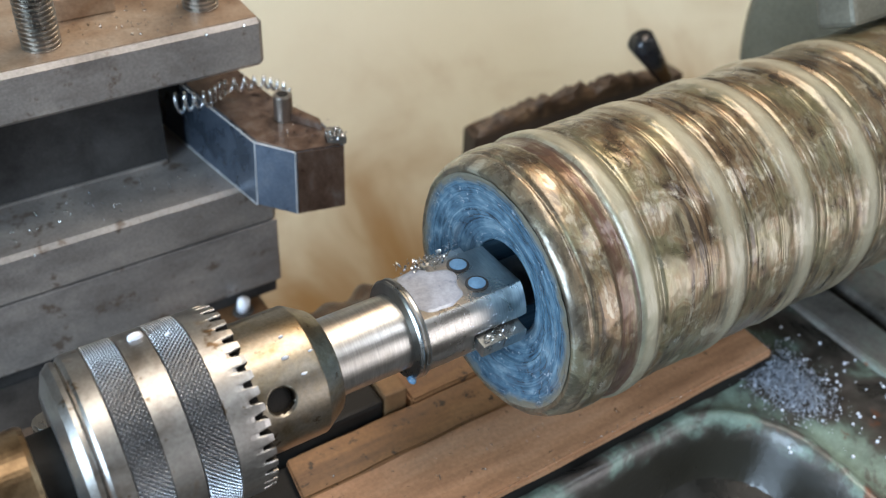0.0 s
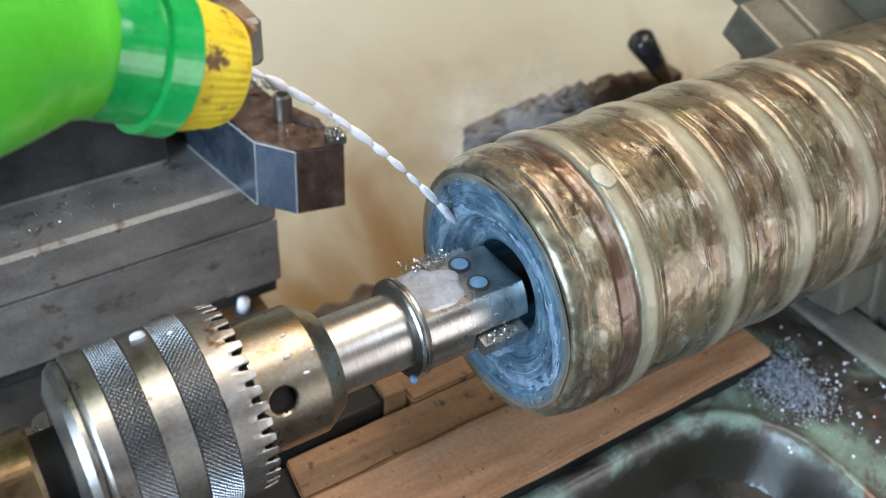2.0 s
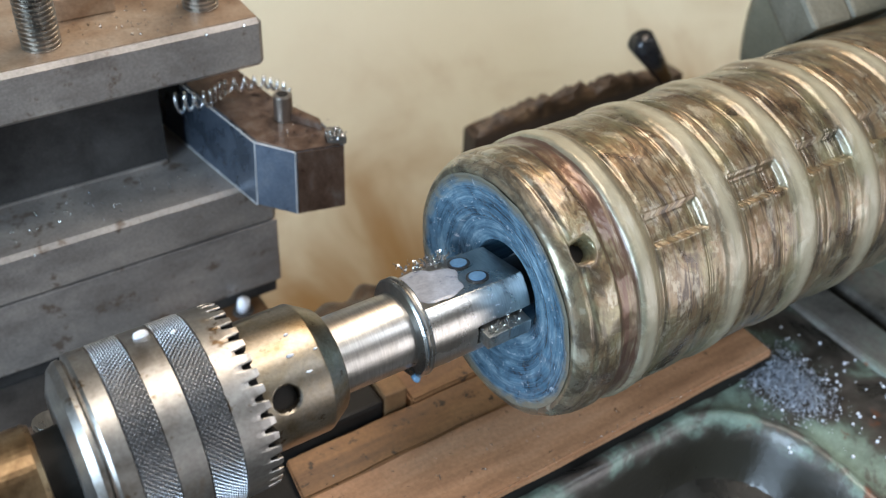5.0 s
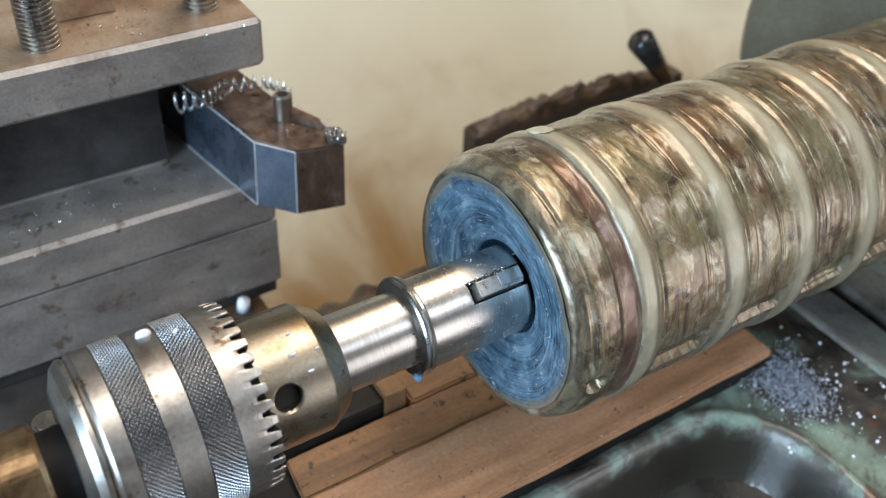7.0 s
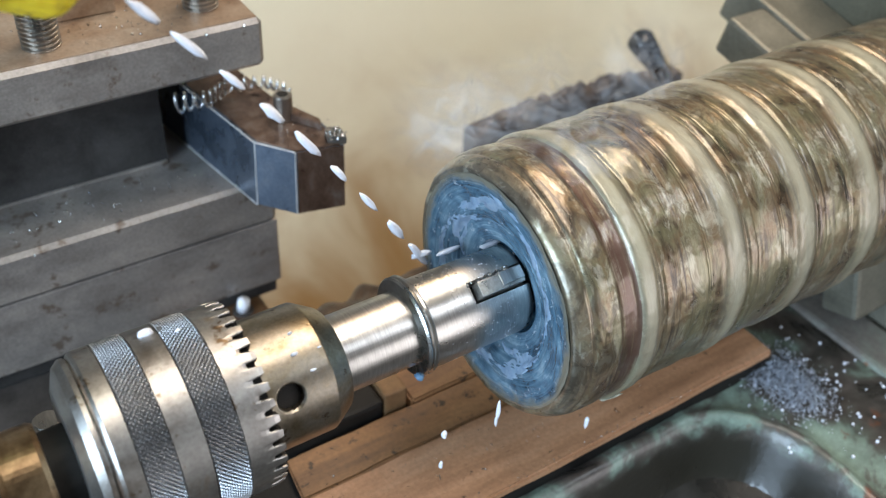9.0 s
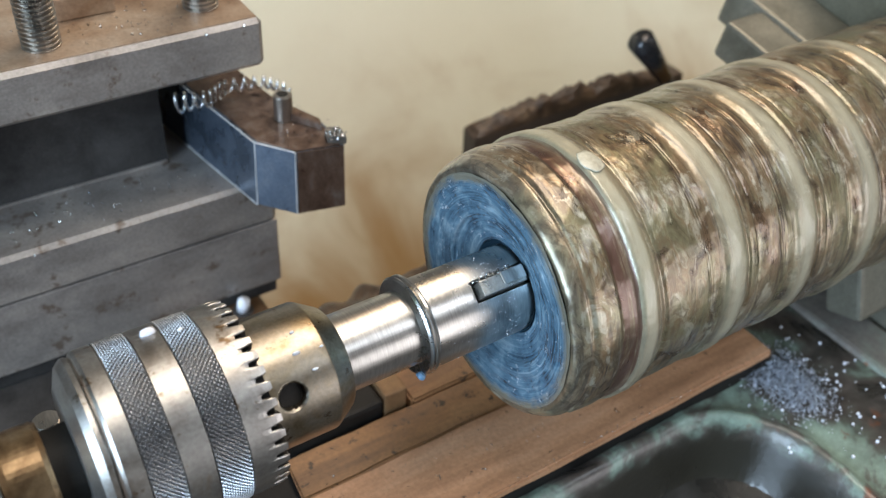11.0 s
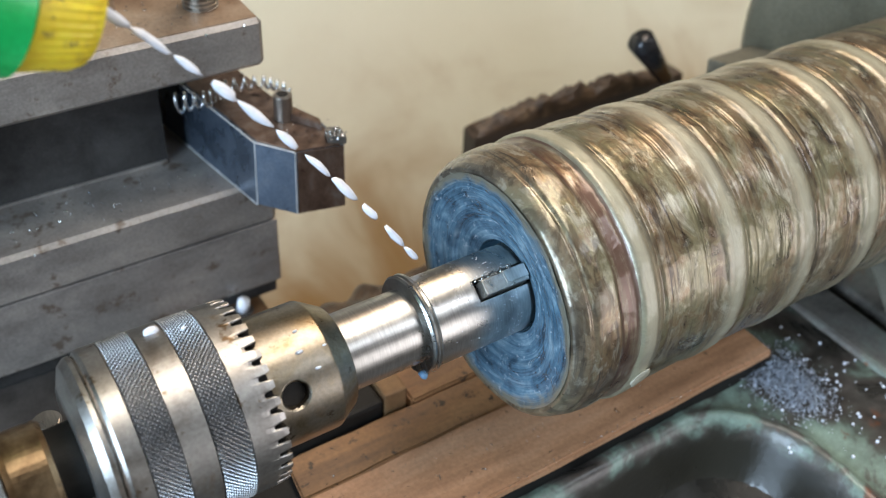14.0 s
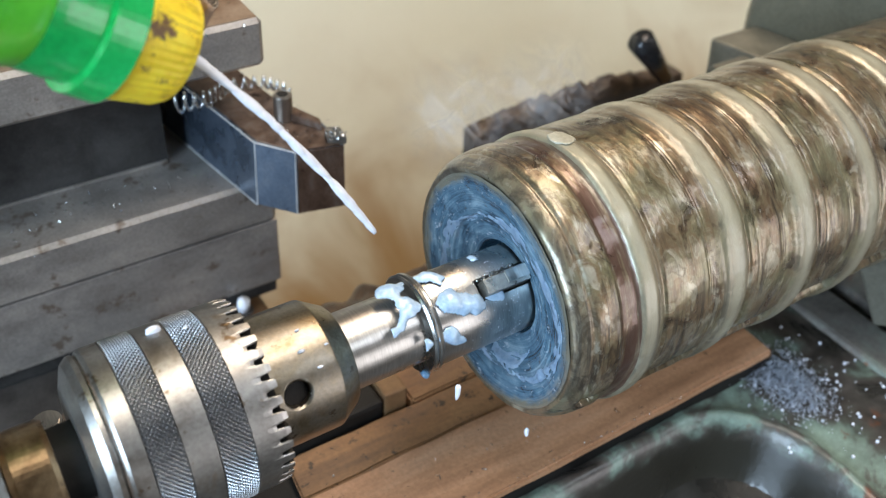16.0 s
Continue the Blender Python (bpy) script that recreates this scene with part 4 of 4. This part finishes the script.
def billet_skin():
    prof = [(-0.0009 + 0.0004 * i, 0) for i in range(660)]

    def skin(x, r, a):
        r = billet_radius(x)
        y, z = -math.cos(a), math.sin(a)
        r += 0.0005 * noise.noise((x * 45, y * 2.2, z * 2.2)) + 0.0003 * noise.noise((x * 90, y * 6, z * 6)) + 0.00012 * noise.noise((x * 260, y * 22, z * 22))
        d = (a + math.pi) % (2 * math.pi) - math.pi
        q = math.hypot(x - 0.0098, d * r)
        r -= 0.010 * smooth01((0.0048 - q) / 0.0014)
        dp = (a - radians(120) + math.pi) % (2 * math.pi) - math.pi
        q = math.hypot((x - 0.0322) / 1.0, dp * r * 0.75 + 0.0006 * noise.noise((x * 400, a * 20, 0)))
        r += 0.0005 * smooth01((0.0058 - q) / 0.0035)
        for k, c in enumerate(RINGS):
            u = (x - c - 0.0212) / 0.0135
            w = (d - radians(-3 + 2.0 * k)) * r / 0.0064
            s = smooth01((1 - abs(u)) / 0.08) * smooth01((1 - abs(w)) / 0.18)
            r -= 0.0034 * s
        return x, r
    bm = bmesh.new()
    n = 300
    rows = []
    for x, _ in prof:
        row = []
        for i in range(n):
            a = 2 * math.pi * i / n
            _, rr = skin(x, 0, a)
            row.append(bm.verts.new((x, -rr * math.cos(a), rr * math.sin(a))))
        rows.append(row)
    for p, q in zip(rows, rows[1:]):
        for i in range(n):
            k = (i + 1) % n
            bm.faces.new((p[i], q[i], q[k], p[k]))
    bm.faces.new(rows[-1])
    lip = [bm.verts.new((0.0004, -0.0475 * math.cos(2 * math.pi * i / n), 0.0475 * math.sin(2 * math.pi * i / n))) for i in range(n)]
    for i in range(n):
        k = (i + 1) % n
        bm.faces.new((lip[i], rows[0][i], rows[0][k], lip[k]))
    bmesh.ops.recalc_face_normals(bm, faces=bm.faces[:])
    return bm


def billet_face():
    prof = [(-0.0009, 0.0495), (-0.0010, 0.0485)]
    for i in range(1, 58):
        r = 0.0485 - 0.0005 * i
        x = -0.0010 + 0.0028 * (0.0485 - r) / 0.017 + 0.00016 * math.sin(r * 5200)
        x += 0.0018 * smooth01((0.0320 - r) / 0.0012) + 0.0008 * max(0.0308 - r, 0) / 0.0095
        prof.append((x, r))
    prof += [(0.0068, 0.0197), (0.05, 0.0197), (0.06, 0.001)]

    def uneven(x, r, a):
        y, z = -math.cos(a), math.sin(a)
        k = 0.0006 if r > 0.03 else 0.0
        return x + k * noise.noise((r * 300, y * 3, z * 3)) + k * 0.6 * noise.noise((r * 500, y * 11, z * 11)), r
    return turned(prof, 240, uneven, False)


billet = empty("bronze_billet", "wet ribbed cast bronze billet turning in the lathe chuck", "billet")
part("casting", billet_skin(), BRONZE, billet, "brown and gold ribbed casting skin", smooth=True)
part("bored_face", billet_face(), FACE, billet, "turned end face under milky coolant, tinted with blue window light", smooth=True)
# black disc keeps the hole's bottom dark in place of real shade
part("hole_shade", cylinder((0.0098, -0.0492, 0), (0.0098, -0.046, 0), 0.0044, 0.0044, 24), OILSHADE, billet, "black disc for the shade in the round hole")
lump = blob(0.0046, (1.0, 0.12, 1.3), (0, 0, 0), 0.45, 3, 4)
lump.transform(Matrix.Rotation(radians(-120), 4, "X") @ Matrix.Translation((0.0322, -0.0581, 0)))
part("pale_lump", lump, surface("pale_residue", [(0.3, (0.36, 0.33, 0.24)), (0.7, (0.5, 0.47, 0.37))], (0.3, 0.5), 0.0, (90, 90, 90), 500, 0.2), billet, "pale residue lump", smooth=True)


# ---- three-jaw lathe chuck ----
lchuck = empty("lathe_chuck", "dark iron three-jaw lathe chuck", "lathe chuck")
part("chuck_body", turned([(0.285, 0.03), (0.285, 0.129), (0.289, 0.134), (0.36, 0.134), (0.364, 0.128), (0.42, 0.128), (0.42, 0.03)], 128), CASTDARK, lchuck)
for k in range(3):
    jaw = None
    for name, (x0, x1, r0, r1, w) in (("jaw", (0.246, 0.2848, 0.0592, 0.122, 0.0125)), ("jaw_step", (0.218, 0.2458, 0.0592, 0.096, 0.011))):
        bm = box(x0, x1, -r1, -r0, -w, w, 0.0025)
        bm.transform(Matrix.Rotation(radians(-(JAW0 + 120 * k)), 4, "X"))
        ob = part(name, bm, JAWSTEEL, lchuck if jaw is None else jaw)
        jaw = jaw or ob

plug = empty("grease_plug", "white plastic plug on the slide", "plug")
part("head", cylinder((-0.046, 0.162, -0.1212), (-0.0455, 0.1605, -0.1125), 0.0038, 0.0034, 24, 0.0008), MILK, plug, smooth=True)
part("washer", cylinder((-0.046, 0.162, -0.122), (-0.046, 0.162, -0.1212), 0.006, 0.006, 24), BLACKSTEEL, plug)
tail_bolt = empty("cap_screw", "shiny steel screw head behind the arbor", "screw")
part("head", cylinder((-0.166, 0.05, -0.06), (-0.166, 0.05, -0.03), 0.006, 0.0055, 24, 0.001), STEEL, tail_bolt)
part("boss", box(-0.2, -0.15, 0.0355, 0.0505, -0.083, -0.0602, 0.002), BLACKSTEEL, tail_bolt)
sliver = [(0.124 + 0.001 * math.sin(i * 0.5), -0.082 - 0.0012 * i, -0.136 + 0.0034 * i - 0.00012 * i * i) for i in range(11)]
tagged(finish("chip_sliver", tube(sliver, 0.0009, 6), WETCHIP, smooth=True), "long pale curved metal sliver in the pocket", "swarf")

# ---- chips and drips that lie about ----
tagged(finish("wet_chips", chips(3200, 0.166, -0.043, -0.1035, 0.0085, 0.012, 0.002, 0.0009, 3), WETCHIP), "bright wet chips heaped on the green casting", "chips", kind="stuff")
def beads(count, seed):
    rnd = random.Random(seed)
    out = bmesh.new()
    for _ in range(count):
        x, y = rnd.gauss(0.18, 0.02), rnd.gauss(-0.06, 0.022)
        bmesh.ops.create_icosphere(out, subdivisions=1, radius=rnd.uniform(0.0004, 0.0011), matrix=Matrix.Translation((x, y, -0.103)))
    return out


tagged(finish("coolant_beads", beads(85, 31), MILK, smooth=True), "pale coolant beads on the green casting", "beads", kind="stuff")
tagged(finish("gutter_chips", chips(240, 0.2485, -0.03, -0.1155, 0.003, 0.022, 0.002, 0.0014, 4), WETCHIP), "bright chips in the dark gutter", "chips", kind="stuff")
tagged(finish("plank_crumbs", chips(80, 0.0, -0.003, -0.0896, 0.05, 0.012, 0.0004, 0.001, 6), SWARF), "tiny bright crumbs on the planks", "chips", kind="stuff")
tagged(finish("slide_crumbs", chips(90, -0.10, 0.183, -0.0399, 0.04, 0.009, 0.0004, 0.0011, 7), SWARF), "tiny bright crumbs on the tool post", "chips", kind="stuff")
tagged(finish("plate_crumbs", chips(90, -0.07, 0.19, 0.0513, 0.03, 0.012, 0.0005, 0.001, 9), SWARF), "tiny bright crumbs on the tool post top", "chips", kind="stuff")
tagged(finish("edge_crumbs", chips(120, 0.07, -0.0295, -0.0899, 0.05, 0.0006, 0.0004, 0.0006, 10), SWARF), "fine chips along the plank's edge", "chips", kind="stuff")

# ---- squeeze bottle, nozzle at its origin, body along -x ----
bottle = empty("squeeze_bottle", "green plastic squeeze bottle with a grubby yellow cap", "bottle")
part("body", turned([(-0.21, 0.001), (-0.21, 0.036), (-0.202, 0.040), (-0.09, 0.040), (-0.075, 0.037), (-0.058, 0.027), (-0.048, 0.0205), (-0.04, 0.019)], 64), GREENPLASTIC, bottle, smooth=True)
part("neck", turned([(-0.048, 0.0192), (-0.040, 0.0198), (-0.0295, 0.0198), (-0.029, 0.0222), (-0.020, 0.0225), (-0.0195, 0.019)], 64), GREENNECK, bottle, "deep green collar")
part("cap", turned([(-0.0193, 0.017), (-0.019, 0.0208), (-0.004, 0.0182), (-0.0012, 0.0168), (0.0, 0.014), (0.0002, 0.0022), (-0.002, 0.0018), (-0.002, 0.0001)], 96,
                   lambda x, r, a: (x, r - (0.0004 if (int(a / (2 * math.pi) * 96) % 2 and 0.017 < r < 0.0206) else 0))), YELLOW, bottle, "grubby yellow ribbed cap")
part("nozzle_flap", box(0.0004, 0.0032, -0.006, 0.006, 0.0028, 0.0168, 0.0012), OLDTOP, bottle, "brown grimy flap")

# ---- squirts of coolant: each drop leaves the nozzle, meets the work and falls into the pocket ----
DROPS = []
for s, (t0, nozzle, goal, count, gap) in enumerate(SQUIRTS):
    for k in range(count):
        long = 3.2 + 2.4 * ((k * 7 + s * 3) % 5) / 5
        d = finish("coolant_droplet", blob(0.0013 + 0.0006 * ((k * 5) % 4) / 4, (long, 1, 1), (0, 0, 0), 0.35, 2, k + 20 * s), MILK, smooth=True)
        tagged(d, "white milky coolant droplet", "droplet", "coolant droplets")
        DROPS.append((d, s, k, t0 + gap * k, nozzle, goal, t0 > 15.0))


# ---- milky coolant thrown about: swirls on the face, falling drips, a splash on the drill, thin mist ----
SWIRLMILK = surface("milky_blue_coolant", [(0.3, (0.3, 0.44, 0.6)), (0.7, (0.5, 0.63, 0.76))], (0.1, 0.2), 0.0, (180, 180, 180), 500, 0.1, coat=0.5)


def face_height(r):
    return -0.0010 + 0.0028 * (0.0485 - r) / 0.017 + 0.0018 * smooth01((0.0320 - r) / 0.0012) + 0.0008 * max(0.0308 - r, 0) / 0.0095


def swirl_film(start, sweep, r0, r1, width, seed):
    """A curved ragged film of coolant lying on the turned face."""
    bm = bmesh.new()
    rows, n, m = [], 60, 8
    for i in range(n + 1):
        u = i / n
        a = radians(start + sweep * u)
        mid = r0 + (r1 - r0) * u + 0.0025 * noise.noise((u * 4, seed, 0))
        half = width * (math.sin(math.pi * u) ** 0.6) * (0.65 + 0.6 * noise.noise((u * 7, seed, 3))) + 0.0002
        row = []
        for j in range(m + 1):
            v = 2 * j / m - 1
            r = min(max(mid + half * v, 0.0222), 0.0465)
            x = face_height(r) - 0.0016 * math.sqrt(max(1 - v * v, 0)) * (0.7 + 0.5 * noise.noise((u * 14, v * 2, seed))) + 0.0008
            row.append(bm.verts.new((x, -r * math.cos(a), r * math.sin(a))))
        rows.append(row)
    for p, q in zip(rows, rows[1:]):
        for j in range(m):
            bm.faces.new((p[j], q[j], q[j + 1], p[j + 1]))
    bmesh.ops.solidify(bm, geom=bm.faces[:], thickness=0.0004)
    return bm


SWIRLS = [part("coolant_swirl", swirl_film(*v), SWIRLMILK, billet, "milky coolant swirling on the face", smooth=True)
          for v in ((20, 120, 0.043, 0.030, 0.0055, 1), (150, 95, 0.030, 0.041, 0.0045, 2), (235, 110, 0.044, 0.027, 0.006, 3), (330, 70, 0.037, 0.043, 0.004, 4),
                    (80, 60, 0.027, 0.033, 0.004, 5), (285, 50, 0.029, 0.038, 0.0035, 6))]

# each drip: the time and place at which it passes on its fall
DRIPS = []
for k, (t, place) in enumerate(((2.5, (-0.0064, -0.03, -0.0602)), (4.0, (-0.0211, -0.03, -0.0195)), (6.5, (-0.019, -0.03, -0.0216)), (6.5, (-0.0042, -0.03, -0.0525)),
                                (6.5, (-0.007, -0.03, -0.0438)), (6.5, (0.001, -0.03, -0.05)), (9.0, (-0.0151, -0.03, -0.0389)), (9.0, (-0.0145, -0.03, -0.033)), (9.0, (-0.0401, -0.03, -0.0322)),
                                (9.0, (-0.0406, -0.03, -0.0501)), (9.0, (0.0378, -0.03, -0.0716)), (12.5, (-0.0343, -0.03, -0.0274)), (14.5, (-0.0578, -0.03, 0.0138)),
                                (16.0, (0.0025, -0.03, -0.0566)), (16.0, (-0.0355, -0.03, -0.0105)), (8.7, (0.01, -0.03, -0.06)), (8.7, (-0.005, -0.03, -0.045)), (2.2, (-0.01, -0.03, -0.05)), (14.7, (-0.012, -0.03, -0.04)))):
    d = finish("coolant_drip", blob(0.0008 + 0.0004 * (k % 3) / 2, (1, 1, 1.6 + 1.2 * (k % 4)), (0, 0, 0), 0.4, 2, 70 + k), MILK, smooth=True)
    DRIPS.append((tagged(d, "white milky coolant drip falling from the billet", "droplet", "coolant drips"), t, Vector(place)))


def splash_film():
    """A ragged milky sheet thrown over the drill's collar, with fingers and beads."""
    bm = bmesh.new()
    rows, n, m = [], 90, 80
    for i in range(n + 1):
        x = -0.054 + 0.048 * i / n
        row = []
        for j in range(m + 1):
            a = radians(5 + 115 * j / m)
            mask = 0.16 - math.hypot((x + 0.032) / 0.03, (a - radians(52)) / 1.25) * 0.5 + 0.62 * noise.noise((x * 95, a * 2.0, 5)) + 0.1 * noise.noise((x * 300, a * 5, 8))
            r = 0.0197 + min(max(mask, -0.25), 0.3) * 0.007
            row.append((bm.verts.new((x + 0.03, -r * math.cos(a) + 0.01, r * math.sin(a) - 0.016)), mask))
        rows.append(row)
    for p, q in zip(rows, rows[1:]):
        for j in range(m):
            quad = (p[j], q[j], q[j + 1], p[j + 1])
            if max(c[1] for c in quad) > -0.02:
                bm.faces.new([c[0] for c in quad])
    bmesh.ops.delete(bm, geom=[v for v in bm.verts if not v.link_faces], context="VERTS")
    bmesh.ops.solidify(bm, geom=bm.faces[:], thickness=0.0004)
    return bm


splash = tagged(finish("coolant_splash", splash_film(), SWIRLMILK, smooth=True), "milky coolant splash on the drill collar", "splash")


def mist_material():
    m = bpy.data.materials.new("thin_coolant_mist")
    m.use_nodes = True
    nt = m.node_tree
    link = nt.links.new
    bsdf, out = nt.nodes["Principled BSDF"], nt.nodes["Material Output"]
    bsdf.inputs["Base Color"].default_value = (0.8, 0.82, 0.85, 1)
    bsdf.inputs["Roughness"].default_value = 1.0
    bsdf.inputs["Specular IOR Level"].default_value = 0.0
    coord = nt.nodes.new("ShaderNodeTexCoord")
    far = nt.nodes.new("ShaderNodeVectorMath")
    far.operation = "LENGTH"
    link(coord.outputs["Object"], far.inputs[0])
    fade = node(nt, "ShaderNodeMapRange")
    fade.interpolation_type = "SMOOTHSTEP"
    fade.inputs[1].default_value, fade.inputs[2].default_value = 0.030, 0.006
    fade.inputs[3].default_value, fade.inputs[4].default_value = 0.0, 0.2
    link(far.outputs["Value"], fade.inputs[0])
    mp = node(nt, "ShaderNodeMapping")
    mp.inputs["Scale"].default_value = (55, 75, 120)
    link(coord.outputs["Object"], mp.inputs["Vector"])
    cloud = node(nt, "ShaderNodeTexNoise", Scale=1.0, Detail=5.0, Roughness=0.6, Distortion=1.5)
    link(mp.outputs[0], cloud.inputs["Vector"])
    thin = node(nt, "ShaderNodeMapRange")
    thin.inputs[1].default_value, thin.inputs[2].default_value = 0.36, 0.68
    link(cloud.outputs["Fac"], thin.inputs[0])
    mul = node(nt, "ShaderNodeMath")
    mul.operation = "MULTIPLY"
    link(fade.outputs[0], mul.inputs[0])
    link(thin.outputs[0], mul.inputs[1])
    clear = nt.nodes.new("ShaderNodeBsdfTransparent")
    mixed = nt.nodes.new("ShaderNodeMixShader")
    link(mul.outputs[0], mixed.inputs[0])
    link(clear.outputs[0], mixed.inputs[1])
    link(bsdf.outputs[0], mixed.inputs[2])
    link(mixed.outputs[0], out.inputs[0])
    return m


MISTY = mist_material()


def mist_sheets(seed):
    """Two curved sheets that cross, thinning to nothing at the rim."""
    bm = bmesh.new()
    for turn in (25, -35):
        q = Euler((radians(-20 + seed * 7), 0, radians(turn))).to_matrix()
        grid = [[bm.verts.new(q @ Vector((0.003 * i, 0.006 * noise.noise((i * 0.25, k * 0.25, seed + turn)), 0.003 * k))) for k in range(-10, 11)] for i in range(-10, 11)]
        for p, r in zip(grid, grid[1:]):
            for k in range(20):
                bm.faces.new((p[k], r[k], r[k + 1], p[k + 1]))
    return bm


# each wisp: where it hangs, and the stretches of time in which it is out
MISTS = []
for k, (place, spans) in enumerate((((0.012, 0.036, 0.05), ((1.75, 4.6), (8.6, 9.6), (14.15, 15.9))), ((0.045, 0.036, 0.052), ((1.9, 3.4), (8.65, 9.5), (14.2, 16.2))),
                                    ((0.0, 0.034, 0.056), ((2.7, 3.9), (8.8, 9.4), (14.3, 16.2))), ((0.03, -0.012, 0.06), ((8.6, 9.2), (14.2, 15.8))),
                                    ((0.085, 0.02, 0.06), ((8.6, 9.3), (14.2, 15.7))))):
    w = tagged(finish("coolant_mist", mist_sheets(k), MISTY, smooth=True), "thin pale wisp of coolant mist over the billet", "mist", "wisps of mist")
    MISTS.append((w, Vector(place), spans))


def motions():
    feed = lambda t: 0.000372 * (t - 7.0)
    walk(chuck, [(t, pose(feed(t), 0, 0)) for t in (0.0, 4.0, 8.0, 12.0, 16.0)])
    slip = lambda t: -8 + 64 * smooth01((t - 4.7) / 1.2)
    walk(drill, [(t, pose(feed(t), 0, 0, -slip(t))) for t in (0.0, 2.0, 4.0, 4.7, 4.9, 5.1, 5.3, 5.5, 5.7, 5.9, 6.3, 9.0, 12.0, 16.0)])
    # the spindle turns about four times a second
    known = {}
    for i, a in enumerate(SPIN):
        t = SPIN_TIMES[i]
        if i == 0:
            known[t] = a
            continue
        last = SPIN_TIMES[i - 1]
        ideal = known[last] + 1440 * (t - last)
        known[t] = a + 360 * round((ideal - a) / 360)
    rows = []
    for f in range(0, 481):
        t = f / 30
        rows.append((t, float(np.interp(t, SPIN_TIMES, [known[q] for q in SPIN_TIMES]))))
    for ob in (billet, lchuck):
        walk(ob, [(t, pose(0, 0, 0, -a)) for t, a in rows])
    walk(bottle, [(t, pose(*p)) for t, p in BOTTLE])
    # swirls come up through the wet face while coolant is thrown on it, and sink away after
    for k, ob in enumerate(SWIRLS):
        rows = [(0.0, pose(0.006, 0, 0))]
        for a, b in ((1.95, 2.2), (8.6, 9.35), (14.1, 14.65), (15.4 + 0.1 * k, 16.2)):
            a, b = a + 0.03 * (k % 3), b + 0.05 * (k % 4)
            rows += [(a - 0.1, pose(0.006, 0, 0)), (a, pose(0, 0, 0)), (min(b, 16.0), pose(0, 0, 0))]
            if b < 15.8:
                rows.append((b + 0.1, pose(0.006, 0, 0)))
        walk(ob, rows)
    for ob, t, p in DRIPS:
        inside, start = Vector((0.02, -0.028, -0.03)), Vector((max(p.x, -0.012), -0.03, max(p.z + 0.014, -0.04)))
        rows = [(0.0, Matrix.Translation(inside)), (t - 0.1, Matrix.Translation(inside)), (t - 0.033, Matrix.Translation(start)), (t, Matrix.Translation(p))]
        if t < 15.9:
            rows += [(t + 0.067, Matrix.Translation((p.x, p.y + 0.004, -0.089))), (t + 0.1, Matrix.Translation((p.x, 0.0, -0.2))), (16.0, Matrix.Translation((p.x, 0.0, -0.2)))]
        walk(ob, rows)
    inside = Matrix.Translation(pose(*AWAY) @ Vector((-0.15, 0, 0)))
    walk(splash, [(0.0, inside), (15.85, inside), (15.967, pose(-0.03, -0.01, 0.016)), (16.0, pose(-0.03, -0.01, 0.016))])
    for k, (ob, p, spans) in enumerate(MISTS):
        inside = pose(0.13 + 0.01 * k, 0, 0)
        rows = [(0.0, inside)]
        for a, b in spans:
            rows += [(a - 0.2, inside), (a, Matrix.Translation(p) @ pose(0, 0, 0, 0, 8 * k, 0))]
            end = Matrix.Translation(p + Vector((0.006, 0.004, 0.004))) @ pose(0, 0, 0, 10, 8 * k + 40, 0)
            rows.append((min(b, 16.0), end))
            if b < 15.8:
                rows.append((b + 0.2, inside))
        if rows[-1][0] < 16.0:
            rows.append((16.0, inside))
        walk(ob, rows)
    for d, s, k, t0, nozzle, goal, stays in DROPS:
        nozzle, goal = Vector(nozzle), Vector(goal)
        fly = 0.13
        rnd = random.Random(100 * s + k)
        inside = pose(*AWAY) @ Vector((-0.1, 0.02 * math.sin(k), 0.02 * math.cos(k)))
        def at(q):
            q = min(q, 1.0)
            return nozzle.lerp(goal, q) + Vector((0, 0, 0.028 * q * (1 - q)))

        def aim(q):
            return (at(min(q, 0.98) + 0.02) - at(min(q, 0.98))).to_track_quat("X", "Z").to_matrix().to_4x4()
        # what has landed runs along the drill into the bore
        end = Vector((rnd.uniform(0.02, 0.05), 0.012 * math.sin(k), 0.012 * math.cos(k)))
        down = Euler((0, 0, 0)).to_matrix().to_4x4()
        first = math.ceil(t0 * 30)
        rows = [(0.0, Matrix.Translation(inside)), ((first - 1) / 30, Matrix.Translation(inside))]
        for f in range(first, 481):
            t = f / 30
            q = (t - t0) / fly
            if q <= 1.0 or stays and q < 40:
                rows.append((t, Matrix.Translation(at(q)) @ aim(q)))
                continue
            fall = (t - t0 - fly - 0.07) / 0.07
            if fall < 0:
                rows.append((t, Matrix.Translation(at(1.0)) @ aim(1.0)))
            elif fall < 1:
                rows.append((t, Matrix.Translation(at(1.0).lerp(end, fall)) @ down))
            else:
                rows.append((t, Matrix.Translation(end) @ down))
                break
        if rows[-1][0] < 15.99:
            rows.append((16.0, rows[-1][1]))
        walk(d, rows)


motions()
